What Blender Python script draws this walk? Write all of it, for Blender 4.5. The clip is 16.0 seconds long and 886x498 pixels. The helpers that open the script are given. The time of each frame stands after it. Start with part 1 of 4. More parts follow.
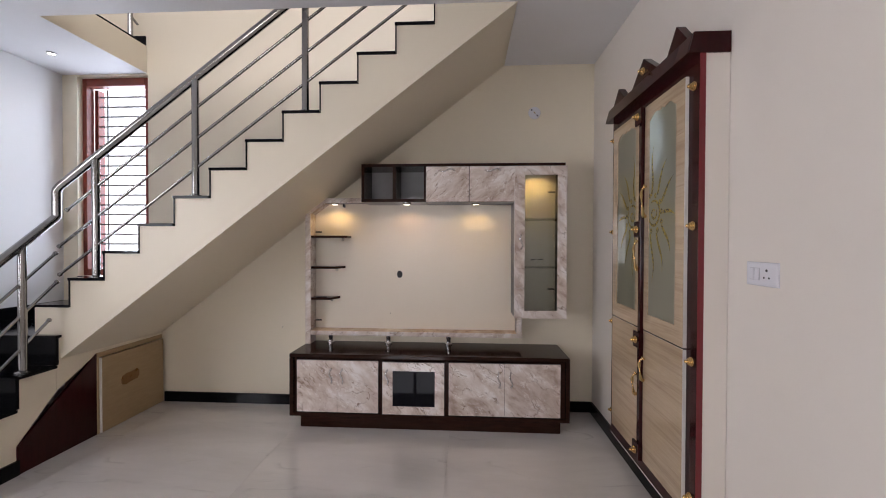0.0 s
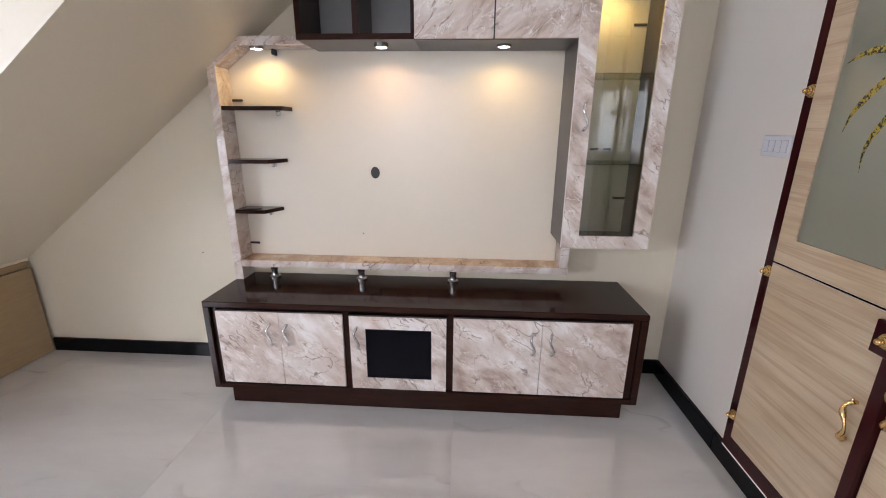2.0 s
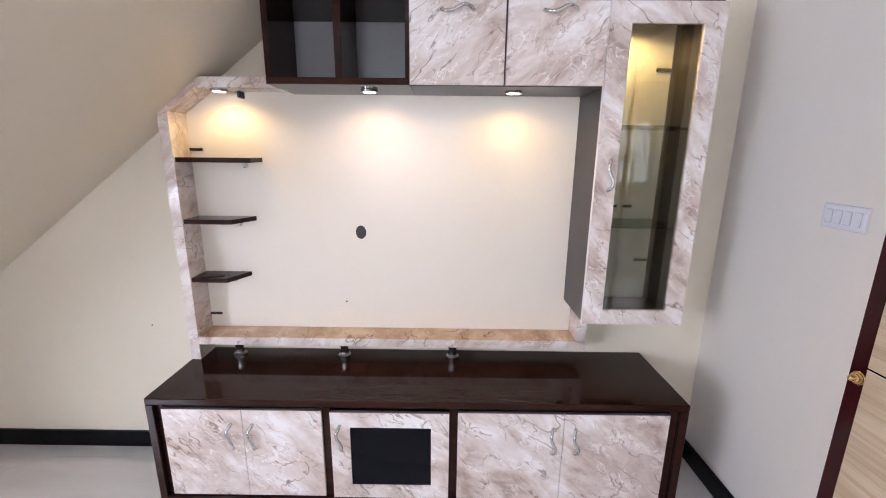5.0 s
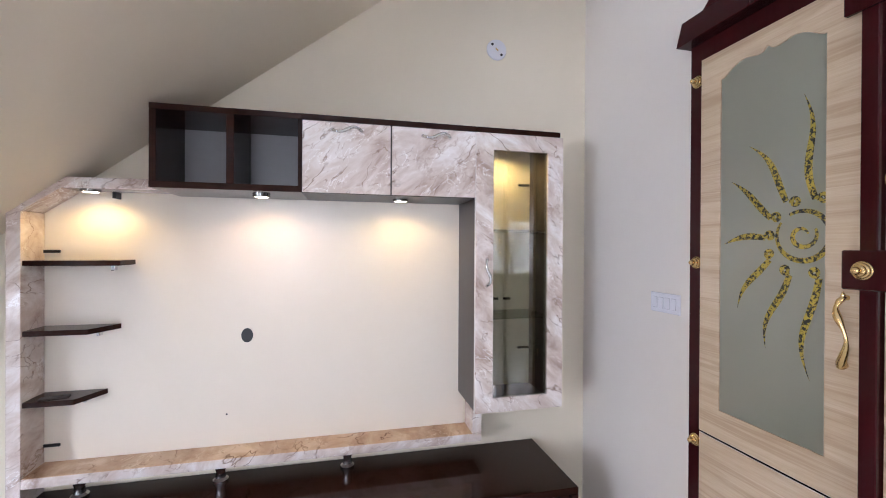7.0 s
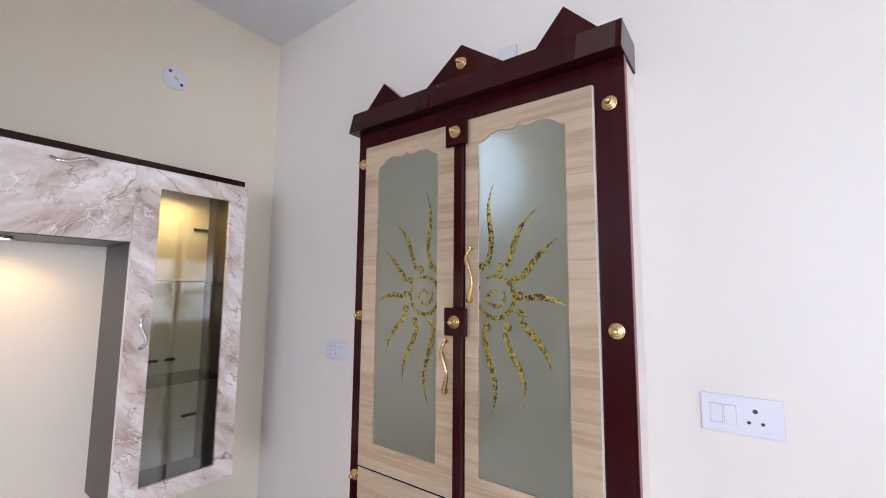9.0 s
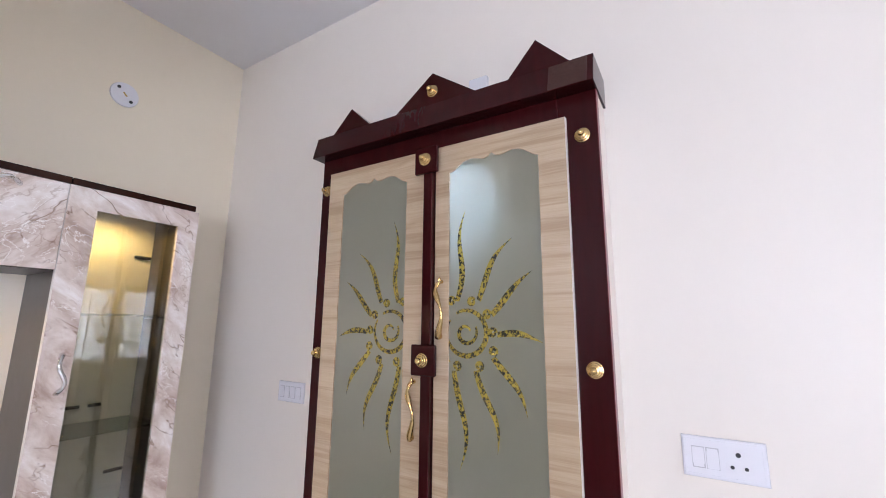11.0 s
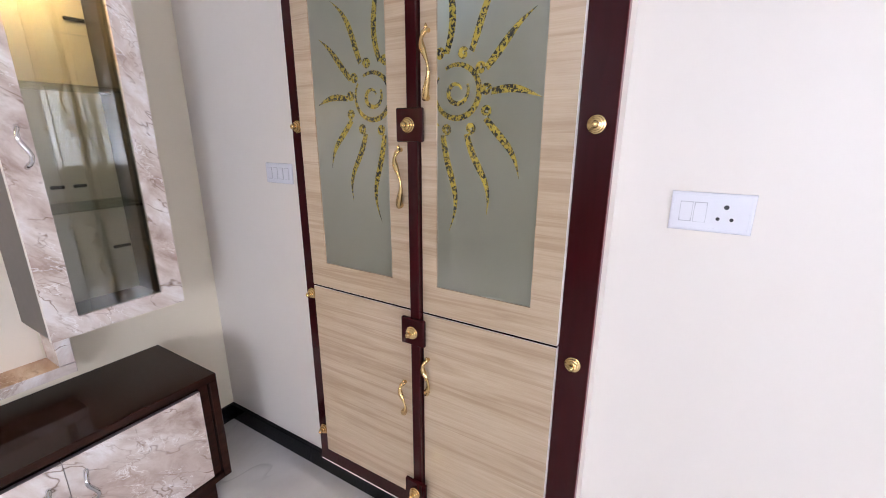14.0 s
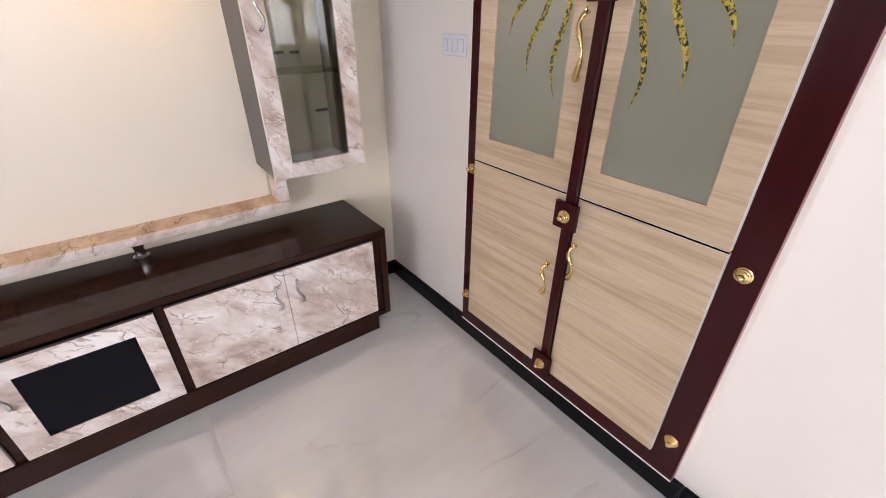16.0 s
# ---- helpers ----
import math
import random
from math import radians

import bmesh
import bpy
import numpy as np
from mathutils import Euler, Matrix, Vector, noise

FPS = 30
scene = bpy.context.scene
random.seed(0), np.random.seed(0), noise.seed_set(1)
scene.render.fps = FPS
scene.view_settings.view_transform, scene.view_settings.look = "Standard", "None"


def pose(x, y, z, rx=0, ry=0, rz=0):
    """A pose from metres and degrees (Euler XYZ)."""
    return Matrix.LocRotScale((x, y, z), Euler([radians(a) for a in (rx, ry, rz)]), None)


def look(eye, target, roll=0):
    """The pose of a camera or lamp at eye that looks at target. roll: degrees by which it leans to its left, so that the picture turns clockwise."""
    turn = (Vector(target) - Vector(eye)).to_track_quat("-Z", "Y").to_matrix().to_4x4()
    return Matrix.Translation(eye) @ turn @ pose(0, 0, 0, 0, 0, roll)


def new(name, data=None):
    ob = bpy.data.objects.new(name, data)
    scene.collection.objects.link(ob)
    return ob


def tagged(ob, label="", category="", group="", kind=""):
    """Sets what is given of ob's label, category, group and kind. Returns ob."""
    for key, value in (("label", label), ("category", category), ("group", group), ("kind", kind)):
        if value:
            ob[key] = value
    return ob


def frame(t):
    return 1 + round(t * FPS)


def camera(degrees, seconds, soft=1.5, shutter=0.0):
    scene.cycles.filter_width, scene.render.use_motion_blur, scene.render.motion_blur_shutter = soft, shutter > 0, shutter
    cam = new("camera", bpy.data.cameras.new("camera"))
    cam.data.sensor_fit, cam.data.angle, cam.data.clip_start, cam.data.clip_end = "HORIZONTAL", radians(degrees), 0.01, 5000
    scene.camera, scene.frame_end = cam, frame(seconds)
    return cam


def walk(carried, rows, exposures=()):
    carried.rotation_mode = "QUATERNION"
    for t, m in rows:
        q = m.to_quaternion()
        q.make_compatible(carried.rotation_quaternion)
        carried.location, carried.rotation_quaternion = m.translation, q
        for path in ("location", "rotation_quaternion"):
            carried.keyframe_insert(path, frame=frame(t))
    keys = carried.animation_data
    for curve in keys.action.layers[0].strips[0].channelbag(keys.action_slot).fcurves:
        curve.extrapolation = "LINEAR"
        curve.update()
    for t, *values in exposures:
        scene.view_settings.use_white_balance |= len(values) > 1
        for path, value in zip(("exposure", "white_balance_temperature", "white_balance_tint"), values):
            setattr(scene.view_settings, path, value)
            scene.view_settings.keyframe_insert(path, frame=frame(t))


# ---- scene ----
cam = camera(94.5, 16.0, soft=1.0)
PATH = [
    (0, (0.007, 0.257, 1.422), (-0.109, 2.253, 1.397), 0.2),
    (0.5, (-0.01, 0.603, 1.413), (-0.141, 2.598, 1.349), 0.2),
    (1, (-0.024, 0.934, 1.404), (-0.165, 2.923, 1.241), 0.3),
    (1.5, (-0.038, 1.265, 1.423), (-0.171, 3.226, 1.054), 0.3),
    (2, (-0.073, 1.57, 1.383), (-0.187, 3.486, 0.823), 0.4),
    (2.5, (-0.108, 1.854, 1.339), (-0.187, 3.705, 0.585), 0.5),
    (3, (-0.149, 2.007, 1.314), (-0.197, 3.799, 0.428), 0.6),
    (3.5, (-0.168, 2.026, 1.342), (-0.199, 3.799, 0.417), 0.6),
    (4, (-0.179, 1.974, 1.432), (-0.2, 3.79, 0.596), 0.7),
    (4.2, (-0.18, 1.965, 1.461), (-0.201, 3.81, 0.688), 0.6),
    (6.3, (-0.183, 1.856, 1.539), (-0.077, 3.852, 1.49), 0.4),
    (6.5, (-0.169, 1.851, 1.539), (-0.005, 3.844, 1.508), 0.4),
    (7, (-0.147, 1.843, 1.546), (0.307, 3.791, 1.538), 0.3),
    (7.5, (-0.122, 1.84, 1.55), (0.686, 3.67, 1.548), 0.3),
    (8, (-0.105, 1.827, 1.554), (1.072, 3.444, 1.575), 0.4),
    (8.5, (-0.115, 1.79, 1.562), (1.342, 3.158, 1.645), 0.5),
    (9, (-0.121, 1.767, 1.596), (1.481, 2.948, 1.798), 0.5),
    (9.2, (-0.124, 1.773, 1.608), (1.506, 2.903, 1.869), 0.5),
    (11.3, (-0.063, 1.821, 1.6), (1.622, 2.838, 1.955), 0.3),
    (11.5, (-0.058, 1.823, 1.59), (1.632, 2.844, 1.909), 0.3),
    (12, (-0.043, 1.831, 1.579), (1.663, 2.86, 1.756), 0.2),
    (12.5, (-0.03, 1.831, 1.566), (1.683, 2.863, 1.59), 0.2),
    (13, (-0.022, 1.836, 1.542), (1.691, 2.859, 1.398), 0.2),
    (13.5, (-0.008, 1.839, 1.514), (1.687, 2.846, 1.182), 0.2),
    (14, (0.01, 1.843, 1.48), (1.666, 2.826, 0.94), 0.2),
    (14.5, (0.02, 1.842, 1.45), (1.618, 2.801, 0.722), 0.2),
    (15, (0.027, 1.829, 1.411), (1.537, 2.798, 0.528), 0.3),
    (15.5, (-0.006, 1.822, 1.406), (1.378, 2.896, 0.44), 0.4),
    (16, (-0.045, 1.827, 1.427), (1.015, 3.207, 0.441), 0.3),
]
EXPOSURES = [(0.0, -0.87, 6500, 18), (0.5, -0.77, 6500, 18), (1.0, -0.64, 6500, 19), (1.5, -0.49, 6450, 19), (2.0, -0.2, 6100, 15), (2.5, -0.05, 5880, 19), (3.0, 0.13, 5890, 18), (3.5, 0.22, 5880, 18), (4.0, 0.22, 5880, 18), (6.5, 0.10, 5720, 16), (7.0, 0.10, 5720, 16), (7.6, 0.20, 5710, 16), (8.2, 0.15, 5740, 16), (9.0, 0.07, 5790, 17), (12.5, 0.07, 5950, 18), (13.5, 0.12, 5950, 18), (14.5, 0.15, 5980, 18), (15.5, 0.18, 6080, 18), (16.0, 0.18, 6300, 18)]
walk(cam, [(t, look(eye, target, roll)) for t, eye, target, roll in PATH], EXPOSURES)

# ---- light ----
world = bpy.data.worlds.new("sky")
scene.world = world
world.use_nodes = True
wn = world.node_tree
sky = wn.nodes.new("ShaderNodeTexSky")
sky.sky_type = "NISHITA"
sky.sun_disc = False
sky.sun_elevation, sky.sun_rotation = radians(48), radians(20)
wn.links.new(sky.outputs["Color"], wn.nodes["Background"].inputs["Color"])
wn.nodes["Background"].inputs["Strength"].default_value = 0.15


def area_lamp(name, at, size_x, size_y, watts, rot, colour=(1, 1, 1)):
    data = bpy.data.lights.new(name, "AREA")
    data.shape, data.size, data.size_y, data.energy, data.color = "RECTANGLE", size_x, size_y, watts, colour
    ob = new(name, data)
    ob.matrix_world = pose(*at, *rot)
    return ob


def spot_lamp(name, at, watts, colour, degrees, blend, radius=0.02, rot=(0, 0, 0)):
    data = bpy.data.lights.new(name, "SPOT")
    data.energy, data.color, data.spot_size, data.spot_blend, data.shadow_soft_size = watts, colour, radians(degrees), blend, radius
    ob = new(name, data)
    ob.matrix_world = pose(*at, *rot)
    return ob


DAY = (0.93, 0.96, 1.0)
# daylight entering by the stair and front windows
area_lamp("daylight_stair_window", (-3.6, 4.30, 2.05), 1.9, 2.3, 165, (-90, 0, 0), (0.70, 0.84, 1.0))
area_lamp("daylight_front_window", (-1.2, -3.24, 1.55), 1.5, 1.25, 12, (90, 0, 0), DAY)
# added fill from the left, in an unseen opening, to brighten the right wall
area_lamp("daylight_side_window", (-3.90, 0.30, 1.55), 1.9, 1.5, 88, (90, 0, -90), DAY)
# added fill lamp that brightens the upper storey; no window stands behind it
area_lamp("daylight_upper_window", (-1.2, 0.34, 4.6), 2.6, 1.4, 135, (90, 0, 0), DAY)
# warm spots of the television unit
WARM = (1.0, 0.68, 0.24)
for sx, sy, c in ((-1.106, 3.675, WARM), (-0.476, 3.628, (1.0, 0.64, 0.36)), (0.089, 3.628, WARM)):
    spot_lamp("spot_beam", (sx, sy, 1.735), 3.3 if sx < -1 or sx > 0 else 2.9, c, 166, 0.5, 0.05)
spot_lamp("spot_beam", (0.585, 3.645, 2.017), 9.0, WARM, 168, 0.6, 0.03)
# cool lamp inside the prayer cabinet, and the ceiling downlight by the stair window
spot_lamp("niche_beam", (0.991, 2.419, 2.020), 90.0, (0.62, 0.80, 1.0), 150, 0.9, 0.012, (0, 75, 0))
spot_lamp("downlight_beam", (-3.316, 3.364, 2.925), 8, (1.0, 0.97, 0.92), 120, 0.8, 0.04)

# ---- materials ----


def material(name):
    m = bpy.data.materials.new(name)
    m.use_nodes = True
    nt = m.node_tree
    return m, nt, nt.nodes["Principled BSDF"]


def world_coords(nt, scale=(1, 1, 1), rot=(0, 0, 0)):
    g = nt.nodes.new("ShaderNodeNewGeometry")
    mp = nt.nodes.new("ShaderNodeMapping")
    mp.inputs["Scale"].default_value = scale
    mp.inputs["Rotation"].default_value = [radians(a) for a in rot]
    nt.links.new(g.outputs["Position"], mp.inputs["Vector"])
    return mp.outputs["Vector"]


def noise_tex(nt, vec, scale, detail=4, rough=0.55, distort=0.0):
    n = nt.nodes.new("ShaderNodeTexNoise")
    n.inputs["Scale"].default_value, n.inputs["Detail"].default_value = scale, detail
    n.inputs["Roughness"].default_value, n.inputs["Distortion"].default_value = rough, distort
    nt.links.new(vec, n.inputs["Vector"])
    return n.outputs["Fac"]


def ramp(nt, fac, stops):
    r = nt.nodes.new("ShaderNodeValToRGB")
    e = r.color_ramp.elements
    while len(e) < len(stops):
        e.new(0.5)
    for el, (p, c) in zip(e, stops):
        el.position = p
        el.color = (*c, 1) if len(c) == 3 else c
    nt.links.new(fac, r.inputs["Fac"])
    return r.outputs["Color"]


def mix(nt, fac, a, b, kind="MIX"):
    n = nt.nodes.new("ShaderNodeMix")
    n.data_type, n.blend_type = "RGBA", kind
    for sock, v in ((n.inputs[0], fac), (n.inputs[6], a), (n.inputs[7], b)):
        if isinstance(v, (int, float)):
            sock.default_value = v
        elif isinstance(v, tuple):
            sock.default_value = (*v, 1)
        else:
            nt.links.new(v, sock)
    return n.outputs[2]


def bump(nt, b, fac, strength, dist=0.002):
    n = nt.nodes.new("ShaderNodeBump")
    n.inputs["Strength"].default_value, n.inputs["Distance"].default_value = strength, dist
    nt.links.new(fac, n.inputs["Height"])
    nt.links.new(n.outputs["Normal"], b.inputs["Normal"])


def paint(name, colour, rough=0.5, var=0.05):
    m, nt, b = material(name)
    v = world_coords(nt)
    big = noise_tex(nt, v, 0.9, 3)
    dark = tuple(c * (1 - var) for c in colour)
    col = mix(nt, big, dark, colour)
    fine = noise_tex(nt, v, 9, 6, 0.7)
    col = mix(nt, 0.10, col, ramp(nt, fine, [(0.3, tuple(c * 0.88 for c in colour)), (0.7, colour)]))
    nt.links.new(col, b.inputs["Base Color"])
    b.inputs["Roughness"].default_value = rough
    bump(nt, b, noise_tex(nt, v, 90, 3), 0.06, 0.001)
    return m


def plain(name, colour, rough=0.4, metal=0.0, coat=0.0, var=0.1):
    m, nt, b = material(name)
    v = world_coords(nt)
    n = noise_tex(nt, v, 30, 4)
    nt.links.new(mix(nt, n, tuple(c * (1 - var) for c in colour), colour), b.inputs["Base Color"])
    r = nt.nodes.new("ShaderNodeMapRange")
    r.inputs["To Min"].default_value, r.inputs["To Max"].default_value = rough * (1 - 1.5 * var), rough * (1 + 1.5 * var)
    nt.links.new(n, r.inputs["Value"])
    nt.links.new(r.outputs["Result"], b.inputs["Roughness"])
    b.inputs["Metallic"].default_value = metal
    b.inputs["Coat Weight"].default_value = coat
    return m


def marble_laminate(name, rot, tint=(1, 1, 1)):
    """Beige laminate printed as marble, with brown veins that run on a slant."""
    m, nt, b = material(name)
    v = world_coords(nt, (1, 1, 1), (0, rot, 0))
    st = nt.nodes.new("ShaderNodeMapping")
    st.inputs["Scale"].default_value = (1.0, 1.0, 2.1)
    nt.links.new(v, st.inputs["Vector"])
    s = st.outputs["Vector"]
    cloud = noise_tex(nt, s, 4.4, 6, 0.62, 0.5)
    col = ramp(nt, cloud, [(0.32, (0.40, 0.295, 0.24)), (0.42, (0.58, 0.47, 0.41)), (0.52, (0.71, 0.62, 0.565)), (0.64, (0.86, 0.81, 0.785))])
    wash = noise_tex(nt, v, 2.6, 3, 0.5, 0.4)
    col = mix(nt, ramp(nt, wash, [(0.50, (0, 0, 0)), (0.70, (0.55, 0.55, 0.55))]), col, (0.58, 0.475, 0.415))
    for scale, wide, dark, g0, gs, thin in ((2.6, 0.009, (0.21, 0.13, 0.09), 0.47, 4.5, 0.9), (4.6, 0.011, (0.26, 0.17, 0.125), 0.49, 6.0, 0.85), (9.0, 0.020, (0.42, 0.305, 0.245), 0.46, 5.0, 0.6)):
        vein = noise_tex(nt, s, scale, 4, 0.50, 0.30)
        line = ramp(nt, vein, [(0.5 - wide, (0, 0, 0)), (0.50, (thin, thin, thin)), (0.5 + wide, (0, 0, 0))])
        gate = ramp(nt, noise_tex(nt, s, gs, 3), [(g0, (0, 0, 0)), (g0 + 0.10, (1, 1, 1))])
        col = mix(nt, mix(nt, 1.0, line, gate, "MULTIPLY"), col, dark)
    pale = noise_tex(nt, s, 8.5, 5, 0.6, 0.6)
    line2 = ramp(nt, pale, [(0.485, (0, 0, 0)), (0.5, (0.8, 0.8, 0.8)), (0.515, (0, 0, 0))])
    gate2 = ramp(nt, noise_tex(nt, s, 5.0, 2), [(0.46, (0, 0, 0)), (0.58, (1, 1, 1))])
    col = mix(nt, mix(nt, 1.0, line2, gate2, "MULTIPLY"), col, (0.93, 0.90, 0.88))
    col = mix(nt, 1.0, col, tint, "MULTIPLY")
    nt.links.new(col, b.inputs["Base Color"])
    b.inputs["Roughness"].default_value = 0.13
    b.inputs["Specular IOR Level"].default_value = 0.45
    return m


def dark_laminate(name, a, c, rot=(0, 0, 0), rough=0.09, stretch=(1.2, 9, 9)):
    m, nt, b = material(name)
    v = world_coords(nt, stretch, rot)
    g = noise_tex(nt, v, 5, 6, 0.65, 0.8)
    col = ramp(nt, g, [(0.35, a), (0.68, c)])
    nt.links.new(col, b.inputs["Base Color"])
    b.inputs["Roughness"].default_value = rough
    b.inputs["Specular IOR Level"].default_value = 0.20
    smudge = noise_tex(nt, world_coords(nt), 4, 3)
    r = nt.nodes.new("ShaderNodeMapRange")
    r.inputs["To Min"].default_value, r.inputs["To Max"].default_value = rough * 0.7, rough * 1.5
    nt.links.new(smudge, r.inputs["Value"])
    nt.links.new(r.outputs["Result"], b.inputs["Roughness"])
    return m


def ash_laminate(name):
    """Pale ash-wood laminate, its grain lying across, a little aslant."""
    m, nt, b = material(name)
    v = world_coords(nt, (1, 0.8, 10), (4, 0, 0))
    g = noise_tex(nt, v, 2.6, 6, 0.62, 0.9)
    col = ramp(nt, g, [(0.26, (0.36, 0.252, 0.152)), (0.40, (0.455, 0.337, 0.211)), (0.6, (0.515, 0.395, 0.262)), (0.8, (0.585, 0.466, 0.325))])
    fine = noise_tex(nt, world_coords(nt, (1, 2, 80), (4, 0, 0)), 5, 4, 0.7)
    col = mix(nt, 0.16, col, ramp(nt, fine, [(0.3, (0.27, 0.175, 0.11)), (0.7, (0.74, 0.62, 0.49))]))
    band = noise_tex(nt, world_coords(nt, (1, 0.38, 13), (-2, 0, 0)), 2.3, 5, 0.55, 0.8)
    col = mix(nt, ramp(nt, band, [(0.50, (0, 0, 0)), (0.58, (0.6, 0.6, 0.6)), (0.64, (0.1, 0.1, 0.1))]), col, (0.335, 0.225, 0.133))
    nt.links.new(col, b.inputs["Base Color"])
    b.inputs["Roughness"].default_value = 0.28
    b.inputs["Coat Weight"].default_value, b.inputs["Coat Roughness"].default_value = 0.7, 0.03
    return m


def tile_marble(name):
    m, nt, b = material(name)
    oi = nt.nodes.new("ShaderNodeObjectInfo")
    g = nt.nodes.new("ShaderNodeNewGeometry")
    add = nt.nodes.new("ShaderNodeVectorMath")
    add.operation = "ADD"
    cmb = nt.nodes.new("ShaderNodeCombineXYZ")
    mul = nt.nodes.new("ShaderNodeMath")
    mul.operation = "MULTIPLY"
    mul.inputs[1].default_value = 7.0
    nt.links.new(oi.outputs["Random"], mul.inputs[0])
    nt.links.new(mul.outputs[0], cmb.inputs[0])
    nt.links.new(g.outputs["Position"], add.inputs[0])
    nt.links.new(cmb.outputs[0], add.inputs[1])
    mp = nt.nodes.new("ShaderNodeMapping")
    mp.inputs["Rotation"].default_value = (0, 0, radians(58))
    mp.inputs["Scale"].default_value = (0.8, 2.6, 1.0)
    nt.links.new(add.outputs[0], mp.inputs["Vector"])
    v = mp.outputs["Vector"]
    cloud = noise_tex(nt, v, 1.3, 5, 0.6, 0.4)
    col = ramp(nt, cloud, [(0.35, (0.61, 0.583, 0.562)), (0.65, (0.71, 0.68, 0.657))])
    vein = noise_tex(nt, v, 1.1, 3, 0.5, 0.25)
    line = ramp(nt, vein, [(0.478, (0, 0, 0)), (0.50, (1, 1, 1)), (0.508, (0, 0, 0))])
    gate = ramp(nt, noise_tex(nt, v, 2.4, 3), [(0.48, (0, 0, 0)), (0.66, (0.62, 0.62, 0.62))])
    col = mix(nt, mix(nt, 1.0, line, gate, "MULTIPLY"), col, (0.43, 0.41, 0.39))
    nt.links.new(col, b.inputs["Base Color"])
    b.inputs["Roughness"].default_value = 0.035
    b.inputs["Specular IOR Level"].default_value = 1.0
    b.inputs["IOR"].default_value = 1.78
    return m


def black_granite(name):
    m, nt, b = material(name)
    v = world_coords(nt)
    s = noise_tex(nt, v, 260, 2, 0.6)
    nt.links.new(ramp(nt, s, [(0.55, (0.004, 0.004, 0.005)), (0.75, (0.022, 0.022, 0.024))]), b.inputs["Base Color"])
    b.inputs["Roughness"].default_value = 0.10
    b.inputs["Specular IOR Level"].default_value = 0.12
    return m


def facing_gloss(nt, face, steep):
    """Share of gloss: face straight on, rising steeply to the edge."""
    lw = nt.nodes.new("ShaderNodeLayerWeight")
    lw.inputs["Blend"].default_value = 0.5
    pw = nt.nodes.new("ShaderNodeMath")
    pw.operation = "POWER"
    pw.inputs[1].default_value = 5.0
    nt.links.new(lw.outputs["Facing"], pw.inputs[0])
    ma = nt.nodes.new("ShaderNodeMath")
    ma.operation = "MULTIPLY_ADD"
    ma.inputs[1].default_value, ma.inputs[2].default_value = steep, face
    nt.links.new(pw.outputs[0], ma.inputs[0])
    return ma.outputs[0]


def clear_glass(name, tint=(0.955, 0.96, 0.955), face=0.06, steep=0.9):
    m = bpy.data.materials.new(name)
    m.use_nodes = True
    nt = m.node_tree
    nt.nodes.clear()
    out = nt.nodes.new("ShaderNodeOutputMaterial")
    tr = nt.nodes.new("ShaderNodeBsdfTransparent")
    tr.inputs["Color"].default_value = (*tint, 1)
    gl = nt.nodes.new("ShaderNodeBsdfGlossy")
    gl.inputs["Roughness"].default_value = 0.01
    mx = nt.nodes.new("ShaderNodeMixShader")
    nt.links.new(facing_gloss(nt, face, steep), mx.inputs[0])
    nt.links.new(tr.outputs[0], mx.inputs[1])
    nt.links.new(gl.outputs[0], mx.inputs[2])
    nt.links.new(mx.outputs[0], out.inputs["Surface"])
    return m


def frosted_glass(name):
    """Grey-green frosted glass: lets light through softly, its face polished."""
    m = bpy.data.materials.new(name)
    m.use_nodes = True
    nt = m.node_tree
    nt.nodes.clear()
    out = nt.nodes.new("ShaderNodeOutputMaterial")
    df = nt.nodes.new("ShaderNodeBsdfDiffuse")
    tl = nt.nodes.new("ShaderNodeBsdfTranslucent")
    n = noise_tex(nt, world_coords(nt), 2.2, 3)
    col = ramp(nt, n, [(0.3, (0.322, 0.312, 0.228)), (0.7, (0.385, 0.375, 0.288))])
    nt.links.new(col, df.inputs["Color"])
    tl.inputs["Color"].default_value = (0.72, 0.74, 0.70, 1)
    mx = nt.nodes.new("ShaderNodeMixShader")
    mx.inputs[0].default_value = 0.52
    nt.links.new(df.outputs[0], mx.inputs[1])
    nt.links.new(tl.outputs[0], mx.inputs[2])
    gl = nt.nodes.new("ShaderNodeBsdfGlossy")
    gl.inputs["Roughness"].default_value = 0.012
    m2 = nt.nodes.new("ShaderNodeMixShader")
    nt.links.new(facing_gloss(nt, 0.085, 0.9), m2.inputs[0])
    nt.links.new(mx.outputs[0], m2.inputs[1])
    nt.links.new(gl.outputs[0], m2.inputs[2])
    nt.links.new(m2.outputs[0], out.inputs["Surface"])
    return m


def gold_leaf(name):
    """Gold transfer, broken by dark flakes."""
    m, nt, b = material(name)
    v = world_coords(nt)
    n = noise_tex(nt, v, 135, 4, 0.6, 0.6)
    f = ramp(nt, n, [(0.47, (0, 0, 0)), (0.51, (1, 1, 1))])
    nt.links.new(mix(nt, f, (0.012, 0.015, 0.018), (0.50, 0.385, 0.065)), b.inputs["Base Color"])
    b.inputs["Roughness"].default_value = 0.4
    b.inputs["Metallic"].default_value = 0.35
    return m


def glow(name, colour, strength):
    m, nt, b = material(name)
    b.inputs["Base Color"].default_value = (0.9, 0.9, 0.9, 1)
    b.inputs["Emission Color"].default_value = (*colour, 1)
    b.inputs["Emission Strength"].default_value = strength
    return m


